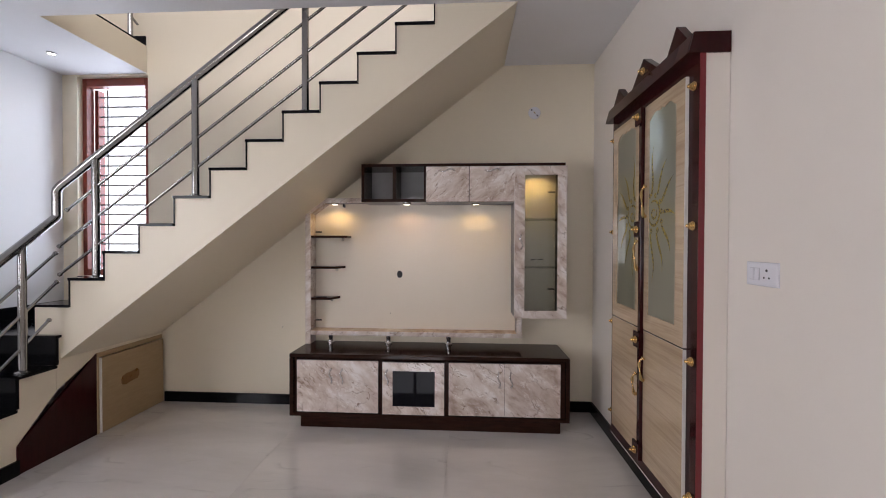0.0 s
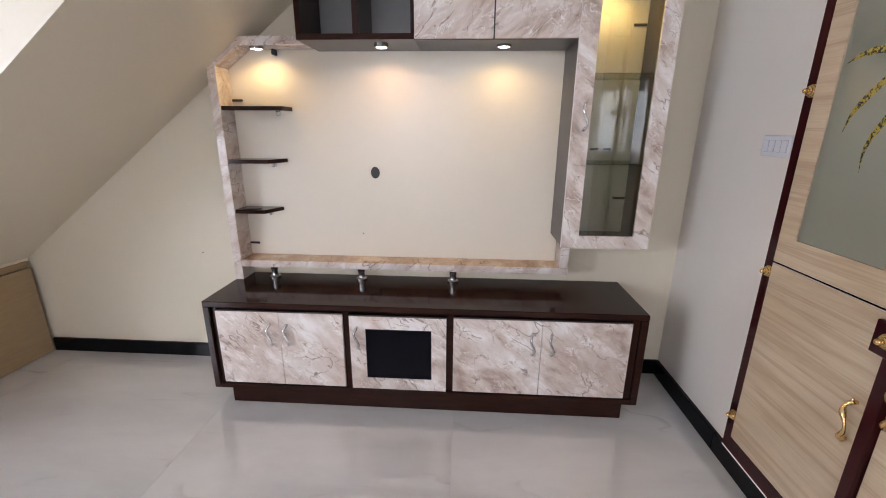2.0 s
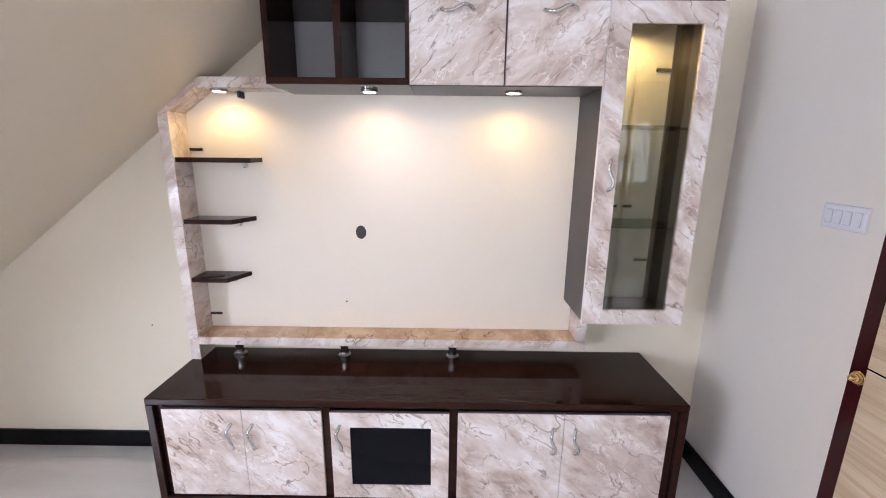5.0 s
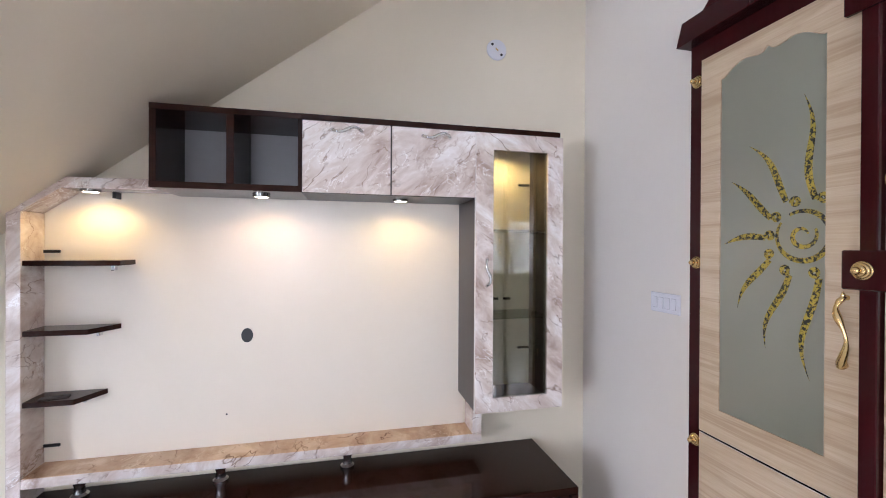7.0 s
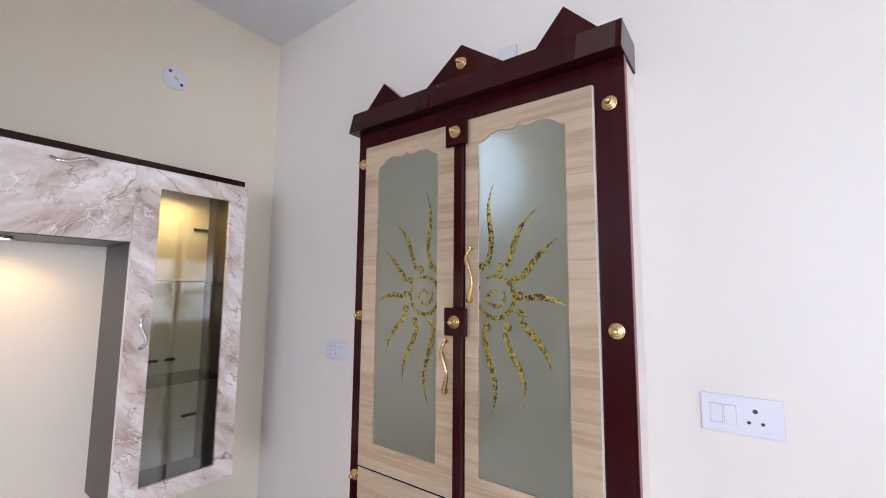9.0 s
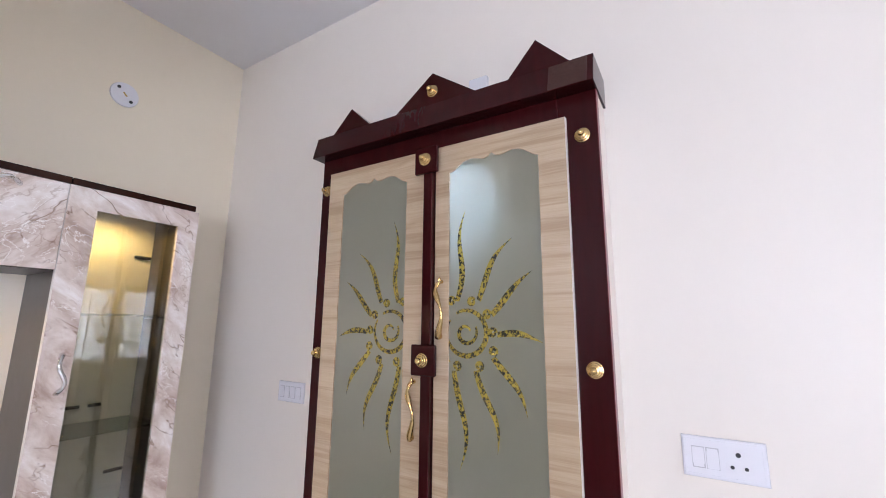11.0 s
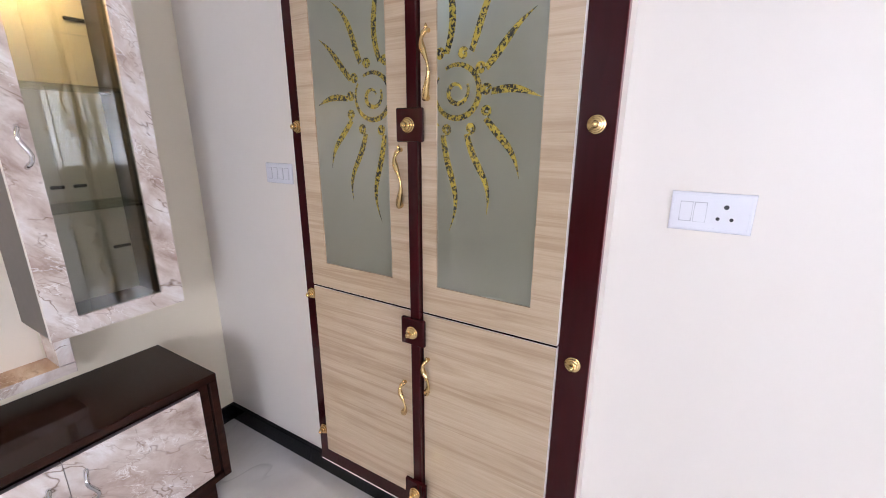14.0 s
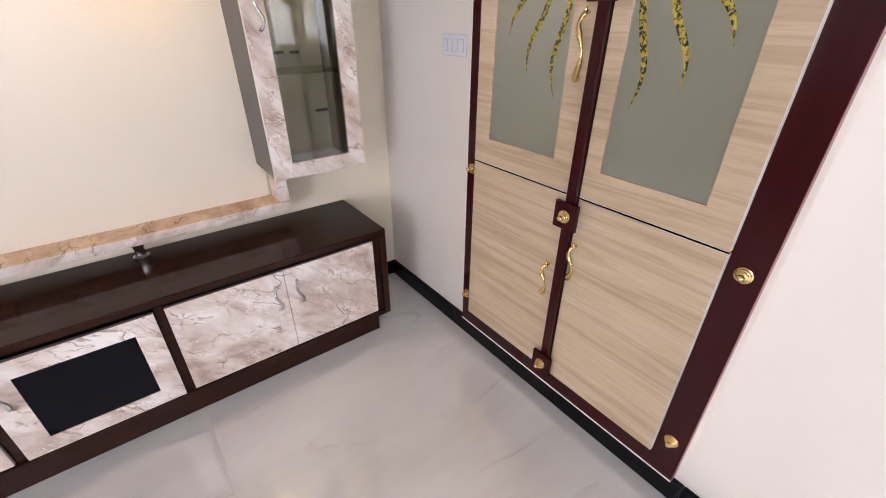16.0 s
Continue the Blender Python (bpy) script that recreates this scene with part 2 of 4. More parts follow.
CREAM = paint("cream wall paint", (0.77, 0.69, 0.55), 0.45)
IVORY = paint("ivory wall paint", (0.77, 0.71, 0.645), 0.45)
PALE = paint("pale wall paint", (0.74, 0.73, 0.73), 0.5)
CEIL = paint("white ceiling paint", (0.72, 0.71, 0.72), 0.6, 0.03)
PANEL = paint("cream gloss panel", (0.79, 0.71, 0.60), 0.3, 0.03)
TILE = tile_marble("marble floor tile")
GROUT = plain("tile grout", (0.52, 0.50, 0.485), 0.8)
GRANITE = black_granite("black granite")
MARBLE_A = marble_laminate("marble laminate falling", -42)
MARBLE_B = marble_laminate("marble laminate rising", 40)
# rising marble again, the spots' warm light put into its tint
MARBLE_LIT = marble_laminate("marble laminate tinted by spots", 40, (0.90, 0.73, 0.53))
BROWN = dark_laminate("dark brown laminate", (0.019, 0.0068, 0.0046), (0.034, 0.0122, 0.0080))
TAUPE = plain("dark taupe laminate", (0.028, 0.0185, 0.0155), 0.3, var=0.05)
MAROON = dark_laminate("maroon gloss laminate", (0.026, 0.0038, 0.0046), (0.034, 0.0048, 0.0056), (0, 0, 0), 0.11, (6, 6, 0.8))
GREY = plain("grey laminate", (0.25, 0.245, 0.25), 0.3)
ASH = ash_laminate("pale ash laminate")
TAUPEDGE = plain("taupe edge band", (0.17, 0.13, 0.12), 0.4)
EDGE = plain("white edge band", (0.78, 0.74, 0.70), 0.4)
REDEDGE = plain("red edge band", (0.16, 0.010, 0.016), 0.3)
PLY = dark_laminate("plywood", (0.375, 0.268, 0.152), (0.42, 0.305, 0.178), (0, 0, 0), 0.5, (1.5, 1.5, 12))
TAPE = plain("brown packing tape", (0.25, 0.115, 0.03), 0.3, var=0.25)
STEEL = plain("polished steel", (0.36, 0.355, 0.35), 0.17, 1.0, var=0.06)
CHROME = plain("chrome", (0.75, 0.75, 0.76), 0.12, 1.0, var=0.02)
BRASS = plain("polished brass", (0.70, 0.50, 0.22), 0.2, 1.0, var=0.03)
PLASTIC = plain("white plastic", (0.74, 0.73, 0.77), 0.25, var=0.02)
SEAM = plain("plastic seam", (0.46, 0.455, 0.485), 0.5)
BLACK = plain("black plastic", (0.012, 0.012, 0.014), 0.35)
BLACKGLASS = plain("black glass", (0.004, 0.004, 0.007), 0.012, var=0.02)
BLACKGLASS.node_tree.nodes["Principled BSDF"].inputs["Specular IOR Level"].default_value = 0.14
GLASS = clear_glass("clear glass", (0.77, 0.79, 0.76), 0.09)
SHELFGLASS = clear_glass("shelf glass", (0.80, 0.83, 0.81), 0.03, 0.5)
FROST = frosted_glass("frosted glass")
WORN = dark_laminate("crackled film", (0.028, 0.007, 0.007), (0.085, 0.045, 0.034), (0, 0, 0), 0.35, (75, 75, 75))
LEAF = gold_leaf("gold leaf")
REDWOOD = plain("red window paint", (0.20, 0.035, 0.02), 0.35)
IRON = plain("grille paint", (0.20, 0.19, 0.20), 0.5)
LAMPFACE = glow("lit lamp face", (1.0, 0.86, 0.62), 12)
LAMPCOOL = glow("lit cool lamp face", (1.0, 0.97, 0.93), 12)

# ---- building helpers ----


def add_box(bm, x0, x1, y0, y1, z0, z1, bevel=0.0, seg=1):
    vs = [bm.verts.new(p) for p in ((x0, y0, z0), (x1, y0, z0), (x1, y1, z0), (x0, y1, z0), (x0, y0, z1), (x1, y0, z1), (x1, y1, z1), (x0, y1, z1))]
    fs = [bm.faces.new([vs[i] for i in f]) for f in ((0, 3, 2, 1), (4, 5, 6, 7), (0, 1, 5, 4), (1, 2, 6, 5), (2, 3, 7, 6), (3, 0, 4, 7))]
    if bevel > 0:
        es = list({e for f in fs for e in f.edges})
        bmesh.ops.bevel(bm, geom=es, offset=bevel, segments=seg, affect="EDGES", clamp_overlap=True)
    return bm


def box(x0, x1, y0, y1, z0, z1, bevel=0.0, seg=1):
    return add_box(bmesh.new(), x0, x1, y0, y1, z0, z1, bevel, seg)


def prism(points, axis, a, b, bevel=0.0):
    """A flat outline drawn out along an axis. The points give the two other axes, in the order xyz."""
    bm = bmesh.new()

    def at(p, d):
        return {"x": (d, p[0], p[1]), "y": (p[0], d, p[1]), "z": (p[0], p[1], d)}[axis]
    lo = [bm.verts.new(at(p, a)) for p in points]
    hi = [bm.verts.new(at(p, b)) for p in points]
    bm.faces.new(lo)
    bm.faces.new(hi[::-1])
    n = len(points)
    for i in range(n):
        bm.faces.new((lo[i], hi[i], hi[(i + 1) % n], lo[(i + 1) % n]))
    bmesh.ops.recalc_face_normals(bm, faces=bm.faces)
    if bevel > 0:
        es = [e for e in bm.edges if e.is_convex]
        bmesh.ops.bevel(bm, geom=es, offset=bevel, segments=1, affect="EDGES", clamp_overlap=True)
    return bm


def ring_prism(outer, inner, axis, a, b):
    """A flat ring between two outlines with the same number of points, drawn out along an axis."""
    bm = bmesh.new()

    def at(p, d):
        return {"x": (d, p[0], p[1]), "y": (p[0], d, p[1]), "z": (p[0], p[1], d)}[axis]
    oa, ob_, ia, ib = ([bm.verts.new(at(p, d)) for p in loop] for loop, d in ((outer, a), (outer, b), (inner, a), (inner, b)))
    n = len(outer)
    for i in range(n):
        j = (i + 1) % n
        bm.faces.new((oa[i], oa[j], ia[j], ia[i]))
        bm.faces.new((ob_[i], ib[i], ib[j], ob_[j]))
        bm.faces.new((oa[i], ob_[i], ob_[j], oa[j]))
        bm.faces.new((ia[i], ia[j], ib[j], ib[i]))
    bmesh.ops.recalc_face_normals(bm, faces=bm.faces)
    return bm


def corners(x0, x1, z0, z1):
    return [(x0, z0), (x1, z0), (x1, z1), (x0, z1)]


def lathe(profile, steps=20):
    """A turned body about z, from (radius, height) pairs."""
    bm = bmesh.new()
    rings = []
    for r, z in profile:
        if r <= 1e-6:
            rings.append([bm.verts.new((0, 0, z))])
        else:
            rings.append([bm.verts.new((r * math.cos(2 * math.pi * i / steps), r * math.sin(2 * math.pi * i / steps), z)) for i in range(steps)])
    for a, b in zip(rings, rings[1:]):
        for i in range(steps):
            j = (i + 1) % steps
            if len(a) == 1 and len(b) == 1:
                continue
            if len(a) == 1:
                bm.faces.new((a[0], b[i], b[j]))
            elif len(b) == 1:
                bm.faces.new((a[i], b[0], a[j]))
            else:
                bm.faces.new((a[i], b[i], b[j], a[j]))
    if len(rings[0]) > 1:
        bm.faces.new(rings[0])
    if len(rings[-1]) > 1:
        bm.faces.new(rings[-1])
    bmesh.ops.recalc_face_normals(bm, faces=bm.faces)
    return bm


def tube(points, radii, steps=10):
    """A round bar along points; radii one number or one per point."""
    bm = bmesh.new()
    pts = [Vector(p) for p in points]
    if not isinstance(radii, (list, tuple)):
        radii = [radii] * len(pts)
    rings = []
    side = None
    for i, p in enumerate(pts):
        d = (pts[min(i + 1, len(pts) - 1)] - pts[max(i - 1, 0)]).normalized()
        if side is None:
            side = d.orthogonal().normalized()
        side = (side - d * side.dot(d)).normalized()
        up = d.cross(side)
        rings.append([bm.verts.new(p + radii[i] * (math.cos(2 * math.pi * k / steps) * side + math.sin(2 * math.pi * k / steps) * up)) for k in range(steps)])
    for a, b in zip(rings, rings[1:]):
        for k in range(steps):
            bm.faces.new((a[k], a[(k + 1) % steps], b[(k + 1) % steps], b[k]))
    bm.faces.new(rings[0][::-1])
    bm.faces.new(rings[-1])
    bmesh.ops.recalc_face_normals(bm, faces=bm.faces)
    return bm


def part(name, bm, mat, parent=None, label="", smooth=False):
    me = bpy.data.meshes.new(name)
    bm.to_mesh(me)
    bm.free()
    if smooth:
        for p in me.polygons:
            p.use_smooth = True
        me.set_sharp_from_angle(angle=radians(40))
    me.materials.append(mat)
    ob = new(name, me)
    ob.parent = parent
    if label:
        ob["label"] = label
    return ob


def thing(name, label, category, group="", at=(0, 0, 0)):
    ob = new(name)
    ob.location = at
    return tagged(ob, label, category, group)


def structure(name, bm, mat, label, category):
    return tagged(part(name, bm, mat), label, category, kind="structure")


# ---- the room ----
XL, XR, YB, YF, H, UP = -3.665, 1.072, 3.785, -3.0, 2.94, 3.18
YS = 2.86      # front of the stair
TOP = 6.0      # ceiling of the floor above
W = 0.23
WX0, WX1, WZ0, WZ1 = -3.525, -2.852, 1.12, 2.925   # stair window

bm = ring_prism(corners(XL - W, XR + W, -0.1, TOP), corners(WX0, WX1, WZ0, WZ1), "y", YB, YB + W)
structure("wall_back", bm, CREAM, "cream painted plaster wall behind stair and television unit", "wall")
structure("wall_right", box(XR, XR + W, YF, YB, -0.1, TOP), IVORY, "ivory painted plaster wall beside the prayer cabinet", "wall")
# unseen opening added in the left wall for the side fill lamp
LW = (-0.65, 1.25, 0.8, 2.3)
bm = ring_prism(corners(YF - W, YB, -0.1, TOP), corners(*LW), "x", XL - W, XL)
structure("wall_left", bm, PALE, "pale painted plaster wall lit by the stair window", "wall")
FW = (-1.95, -0.45, 0.93, 2.17)
bm = ring_prism(corners(XL, XR + W, -0.1, H), corners(*FW), "y", YF - W, YF)
structure("wall_front", bm, CREAM, "cream painted plaster wall with a barred window", "wall")

bm = bmesh.new()
add_box(bm, XL, XR, YF, YS, H, UP)
add_box(bm, XL, -2.862, YS, YB, H, UP)
add_box(bm, 0.32, XR, YS, YB, H, UP)
structure("ceiling", bm, CEIL, "white ceiling slab opening above the stair", "ceiling")
structure("trim", box(-2.8618, -2.858, YS + 0.002, YB - 0.004, H + 0.0005, UP - 0.0005), CREAM, "cream painted edge of the upper landing slab", "trim")
structure("upper_wall_front", box(XL, XR, 0.0, 0.2, UP, TOP), CREAM, "cream wall of the upper storey", "wall")
structure("upper_ceiling", box(XL - W, XR + W, -0.1, YB + W, TOP, TOP + 0.15), CEIL, "white ceiling of the upper storey", "ceiling")

floor = structure("floor", box(XL - W, XR + W, YF - W, YB + W, -0.15, -0.003), GROUT, "polished pale marble tile floor with thin joints", "floor")
xs = [XR + 0.01 - 1.2 * i for i in range(5)]
ys = [YB + 0.02 - 1.8 * i for i in range(5)]
tile_bm = box(-0.5998, 0.5998, -0.8998, 0.8998, -0.01, 0.0, 0.0006)
tile_me = None
for i in range(4):
    for j in range(4):
        if tile_me is None:
            t_ob = part("tile", tile_bm, TILE, floor)
            tile_me = t_ob.data
        else:
            t_ob = new("tile", tile_me)
            t_ob.parent = floor
        t_ob.location = (xs[i] - 0.6, ys[j] - 0.9, 0.0)

structure("baseboard", box(-2.70, XR, YB - 0.018, YB - 0.0005, 0, 0.088, 0.002), GRANITE, "black granite skirting along the back wall", "baseboard")
bb = tagged(new("baseboard_right"), "black granite skirting in lengths along the cabinet wall", "baseboard", kind="structure")
for y0, y1 in ((YF, -1.6), (-1.6, 0.2), (0.2, 1.965), (1.9665, 2.49), (2.4915, 3.17), (3.1715, YB - 0.019)):
    part("length", box(XR - 0.022, XR - 0.0005, y0, y1, 0, 0.09, 0.002), GRANITE, bb)

# ---- stair window ----
win = tagged(new("window_1"), "red painted stair window with dark horizontal grille bars", "window", kind="structure")
fy0, fy1 = 3.835, 3.915
part("window_frame", box(WX0, WX0 + 0.04, fy0, fy1, WZ0, WZ1, 0.004), REDWOOD, win)
part("window_frame", box(WX1 - 0.07, WX1, fy0, fy1, WZ0, WZ1, 0.004), REDWOOD, win)
part("window_frame", box(WX0 + 0.0405, WX1 - 0.0705, fy0, fy1, WZ1 - 0.07, WZ1, 0.004), REDWOOD, win)
part("window_frame", box(WX0 + 0.0405, WX1 - 0.0705, fy0, fy1, WZ0, WZ0 + 0.06, 0.004), REDWOOD, win)
part("shutter", box(WX0 + 0.043, WX0 + 0.078, fy1 + 0.001, fy1 + 0.075, WZ0 + 0.06, WZ1 - 0.075, 0.004), REDWOOD, win, "open red shutter seen on edge")
part("window_sill", box(WX0, WX1, YB - 0.012, fy0, WZ0 - 0.02, WZ0 - 0.0005, 0.003), GRANITE, win)
gz = WZ0 + 0.10
while gz < WZ1 - 0.08:
    part("bar", box(WX0 + 0.07, WX1 - 0.07, 3.944, 3.952, gz, gz + 0.014), IRON, win)
    gz += 0.092
for gx in (WX0 + 0.145, WX1 - 0.105):
    part("bar", box(gx, gx + 0.012, 3.938, 3.944, WZ0 + 0.06, WZ1 - 0.07), IRON, win)

# bright overcast distance beyond the windows
HAZE = glow("bright haze", (0.92, 0.96, 1.0), 2.6)
structure("backdrop", box(-7.5, -1.5, 5.6, 5.65, -0.5, 5.0), HAZE, "bright overcast distance beyond the stair window", "backdrop")
structure("backdrop_front", box(-5.0, 3.0, -5.65, -5.6, -0.5, 4.0), glow("bright open sky", (0.92, 0.96, 1.0), 14.5), "bright overcast distance beyond the front window", "backdrop")
# added glow outside the unseen side opening
structure("backdrop_side", box(-6.05, -6.0, -5.0, 2.5, -0.5, 4.0), HAZE, "glowing sheet beyond an added, unseen side opening", "backdrop")

# window behind, in the front wall
win2 = tagged(new("window_2"), "red painted two-light window with horizontal grille bars", "window", kind="structure")
for x0, x1 in ((FW[0], FW[0] + 0.07), (-1.235, -1.165), (FW[1] - 0.07, FW[1])):
    part("window_frame", box(x0, x1, YF - 0.15, YF - 0.07, FW[2], FW[3], 0.004), REDWOOD, win2)
for z0, z1 in ((FW[2], FW[2] + 0.06), (FW[3] - 0.06, FW[3])):
    for x0, x1 in ((FW[0] + 0.07, -1.235), (-1.165, FW[1] - 0.07)):
        part("window_frame", box(x0, x1, YF - 0.15, YF - 0.07, z0, z1, 0.004), REDWOOD, win2)
for k in range(11):
    z = FW[2] + 0.10 + 0.1 * k
    part("bar", box(FW[0] + 0.07, FW[1] - 0.07, YF - 0.175, YF - 0.165, z, z + 0.012), IRON, win2)

# ---- stair ----
RISE, RUN, X0S, Z0S = 0.1826, 0.2457, -2.656, 1.003
XS = -2.73     # side of the lower flight
stair = thing("staircase", "cream concrete stair with black granite treads turning a corner", "staircase")
pts = [(XS, 0.618), (-2.912, 0.618), (-2.912, Z0S - 0.018)]
for k in range(12):
    xr = X0S + RUN * k
    pts += [(xr, Z0S + RISE * k - 0.018), (xr, Z0S + RISE * (k + 1) - 0.018)]
pts += [(0.318, UP), (0.318, H)]
bm = prism(pts, "y", YS, YB - 0.002)
for v in bm.verts:      # the plastered soffit runs a little higher along its open edge
    if abs(v.co.y - YS) < 1e-4 and abs(v.co.x - XS) < 1e-4 and v.co.z < 0.7:
        v.co.z += 0.017
part("upper_flight", bm, CREAM, stair)
for k in range(12):
    xr = X0S + RUN * k
    xl = xr - RUN
    z = Z0S + RISE * k
    part("tread", box(xl - 0.011, xr - 0.008, YS - 0.012, YB - 0.003, z - 0.018, z, 0.002), GRANITE, stair)
    part("riser", box(xr - 0.008, xr, YS - 0.006, YB - 0.003, z, z + RISE - 0.018), GRANITE, stair)
part("landing", prism([(2.83, 0.43), (2.83, 0.782), (YB - 0.002, 0.782), (YB - 0.002, 0.60), (3.13, 0.60)], "x", XL + 0.002, XS), CREAM, stair)
part("lower_flight", prism([(2.08, 0.0), (2.08, 0.182), (2.33, 0.182), (2.33, 0.382), (2.585, 0.382), (2.585, 0.582), (2.8285, 0.582), (2.8285, 0.425), (2.583, 0.175), (2.583, 0.0)], "x", XL + 0.002, XS), CREAM, stair)
for y0, y1, z in ((2.05, 2.33, 0.2), (2.31, 2.585, 0.4), (2.57, 2.83, 0.6), (2.815, YB - 0.003, 0.8)):
    x1 = XS + 0.012 if z < 0.7 else -2.915
    part("tread", box(XL + 0.003, x1, y0, y1, z - 0.018, z, 0.002), GRANITE, stair)
    part("riser", box(XL + 0.003, XS + 0.003, y0 + 0.010, y0 + 0.030, z - 0.199, z - 0.019), GRANITE, stair)
part("tread", box(-2.9149, XS + 0.012, 2.815, YS - 0.001, 0.782, 0.80, 0.002), GRANITE, stair)
part("skirting", box(XL + 0.003, XL + 0.02, 2.83, YB - 0.004, 0.8005, 0.90), GRANITE, stair)
part("skirting", box(XL + 0.0205, -2.915, YB - 0.02, YB - 0.004, 0.8005, 0.90), GRANITE, stair)
part("skirting", box(XS + 0.0002, XS + 0.016, 2.08, 2.59, 0, 0.09), GRANITE, stair)

# cupboard under the lower flight
und = thing("under_stair_cupboard", "maroon and bare plywood cupboard front beneath the stair", "cupboard")
part("side_panel", prism([(3.120, 0.0), (3.120, 0.602), (2.583, 0.175), (2.583, 0.0)], "x", XS - 0.01, XS + 0.008), MAROON, und)
part("top_rail", box(XS - 0.01, XS + 0.012, 3.121, YB - 0.02, 0.568, 0.603, 0.002), PLY, und)
part("stile", box(XS - 0.01, XS + 0.012, 3.121, 3.140, 0.0, 0.5675, 0.002), PLY, und)
cd = part("door", box(XS + 0.0125, XS + 0.030, 3.142, YB - 0.025, 0.006, 0.566, 0.0015), PLY, und, "bare plywood door")
part("edge_band", box(XS + 0.0125, XS + 0.0305, 3.1395, 3.1418, 0.006, 0.566), EDGE, cd)
tp = part("tape", prism([(-0.088, -0.030), (-0.050, -0.044), (0.010, -0.040), (0.062, -0.043), (0.086, -0.022), (0.090, 0.018), (0.070, 0.041), (0.015, 0.037), (-0.040, 0.043), (-0.078, 0.032), (-0.092, 0.004)], "x", 0.0, 0.0012), TAPE, cd, "torn strip of brown tape")
tp.matrix_basis = pose(XS + 0.0302, 3.40, 0.345, 6, 0, 0)

# railing
rail = thing("stair_railing", "polished steel stair railing with three thin bars", "railing")
SL = 0.740
ry = YS + 0.04
hx, hz = -2.794, 1.790      # knee of the handrail


def hand_z(x):
    return hz + (x - hx) * SL


def ball_cap(at):
    b = part("ball_cap", lathe([(0, -0.016), (0.011, -0.011), (0.016, 0), (0.011, 0.011), (0, 0.016)], 12), STEEL, rail, smooth=True)
    b.location = at


def baluster(x, y, z0, z1):
    p = part("post", tube([(x, y, z0), (x, y, z1)], 0.023, 14), STEEL, rail, smooth=True)
    f = part("flange", lathe([(0.042, 0.0005), (0.042, 0.006), (0.025, 0.014)]), STEEL, p, smooth=True)
    f.location = (x, y, z0)


for px in (-2.509, -1.805, -1.055):
    k = round((px - X0S) / RUN + 0.49)
    baluster(px, ry, Z0S + RISE * k, hand_z(px) - 0.01)
part("handrail", tube([(hx, ry, 1.60), (hx, ry, 1.765), (hx + 0.008, ry, 1.785), (hx + 0.03, ry, hz + 0.02), (-1.05, ry, hand_z(-1.05)), (0.0, ry, hand_z(0.0))], 0.0268, 16), STEEL, rail, smooth=True)
for drop, xa in ((0.203, -2.714), (0.408, -2.775), (0.602, -2.772)):
    part("bar", tube([(xa, ry, hand_z(xa) - drop), (0.0, ry, hand_z(0.0) - drop)], 0.0095, 10), STEEL, rail, smooth=True)
    ball_cap((xa, ry, hand_z(xa) - drop))
LS = 0.845
part("handrail", tube([(hx, ry, 1.63), (hx, ry, 1.60), (hx, ry - 0.012, 1.585), (hx, 1.95, 1.595 - (ry - 1.95) * LS)], 0.0268, 16), STEEL, rail, smooth=True)
baluster(hx, 2.68, 0.60, 1.395)
for za, ye in ((1.348, 2.892), (1.151, 2.898), (0.900, 2.845)):
    part("bar", tube([(hx, ye, za), (hx, 1.95, za - (ye - 1.95) * LS)], 0.0095, 10), STEEL, rail, smooth=True)
    ball_cap((hx, ye, za))

# landing edge of the floor above
upl = thing("upper_landing_railing", "steel railing post on a black granite landing edge", "railing")
part("granite_edge", box(-2.870, -2.858, YS, YB - 0.021, UP, UP + 0.015), GRANITE, upl)
part("skirting", box(XL + 0.1, -2.862, YB - 0.02, YB - 0.004, UP + 0.0005, UP + 0.085), GRANITE, upl)
part("post", tube([(-2.89, 3.64, UP + 0.0005), (-2.89, 3.64, UP + 0.85)], 0.02, 12), STEEL, upl, smooth=True)
part("bar", tube([(-2.89, 2.95, UP + 0.52), (-2.89, 3.72, UP + 0.16)], 0.010, 10), STEEL, upl, smooth=True)

# ---- television unit ----


def bow_handle(name, length, depth, mat, parent, m, r=0.0055, label=""):
    """A waved bow handle along z, standing off its door towards -y."""
    n = 14
    pts = []
    rad = []
    for i in range(n + 1):
        u = i / n
        z = (u - 0.5) * length
        off = depth * min(1.0, math.sin(math.pi * u) * 1.6 + 0.12)
        pts.append((0.010 * math.sin(2 * math.pi * u), -off, z))
        rad.append(r * (1.35 if u < 0.12 or u > 0.88 else 0.85 + 0.35 * math.sin(math.pi * u)))
    pts = [(pts[0][0], 0.0, pts[0][2])] + pts + [(pts[-1][0], 0.0, pts[-1][2])]
    rad = [rad[0]] + rad + [rad[-1]]
    ob = part(name, tube(pts, rad, 10), mat, parent, label, smooth=True)
    ob.matrix_basis = m
    return ob


def hinge_clip(parent, at, turn=0):
    ob = part("shelf_bracket", box(-0.030, 0.030, -0.008, 0.0, -0.006, 0.006, 0.002), BLACK, parent, "small black metal bracket or its mirror image")
    ob.matrix_basis = pose(*at, 0, 0, turn)
    return ob


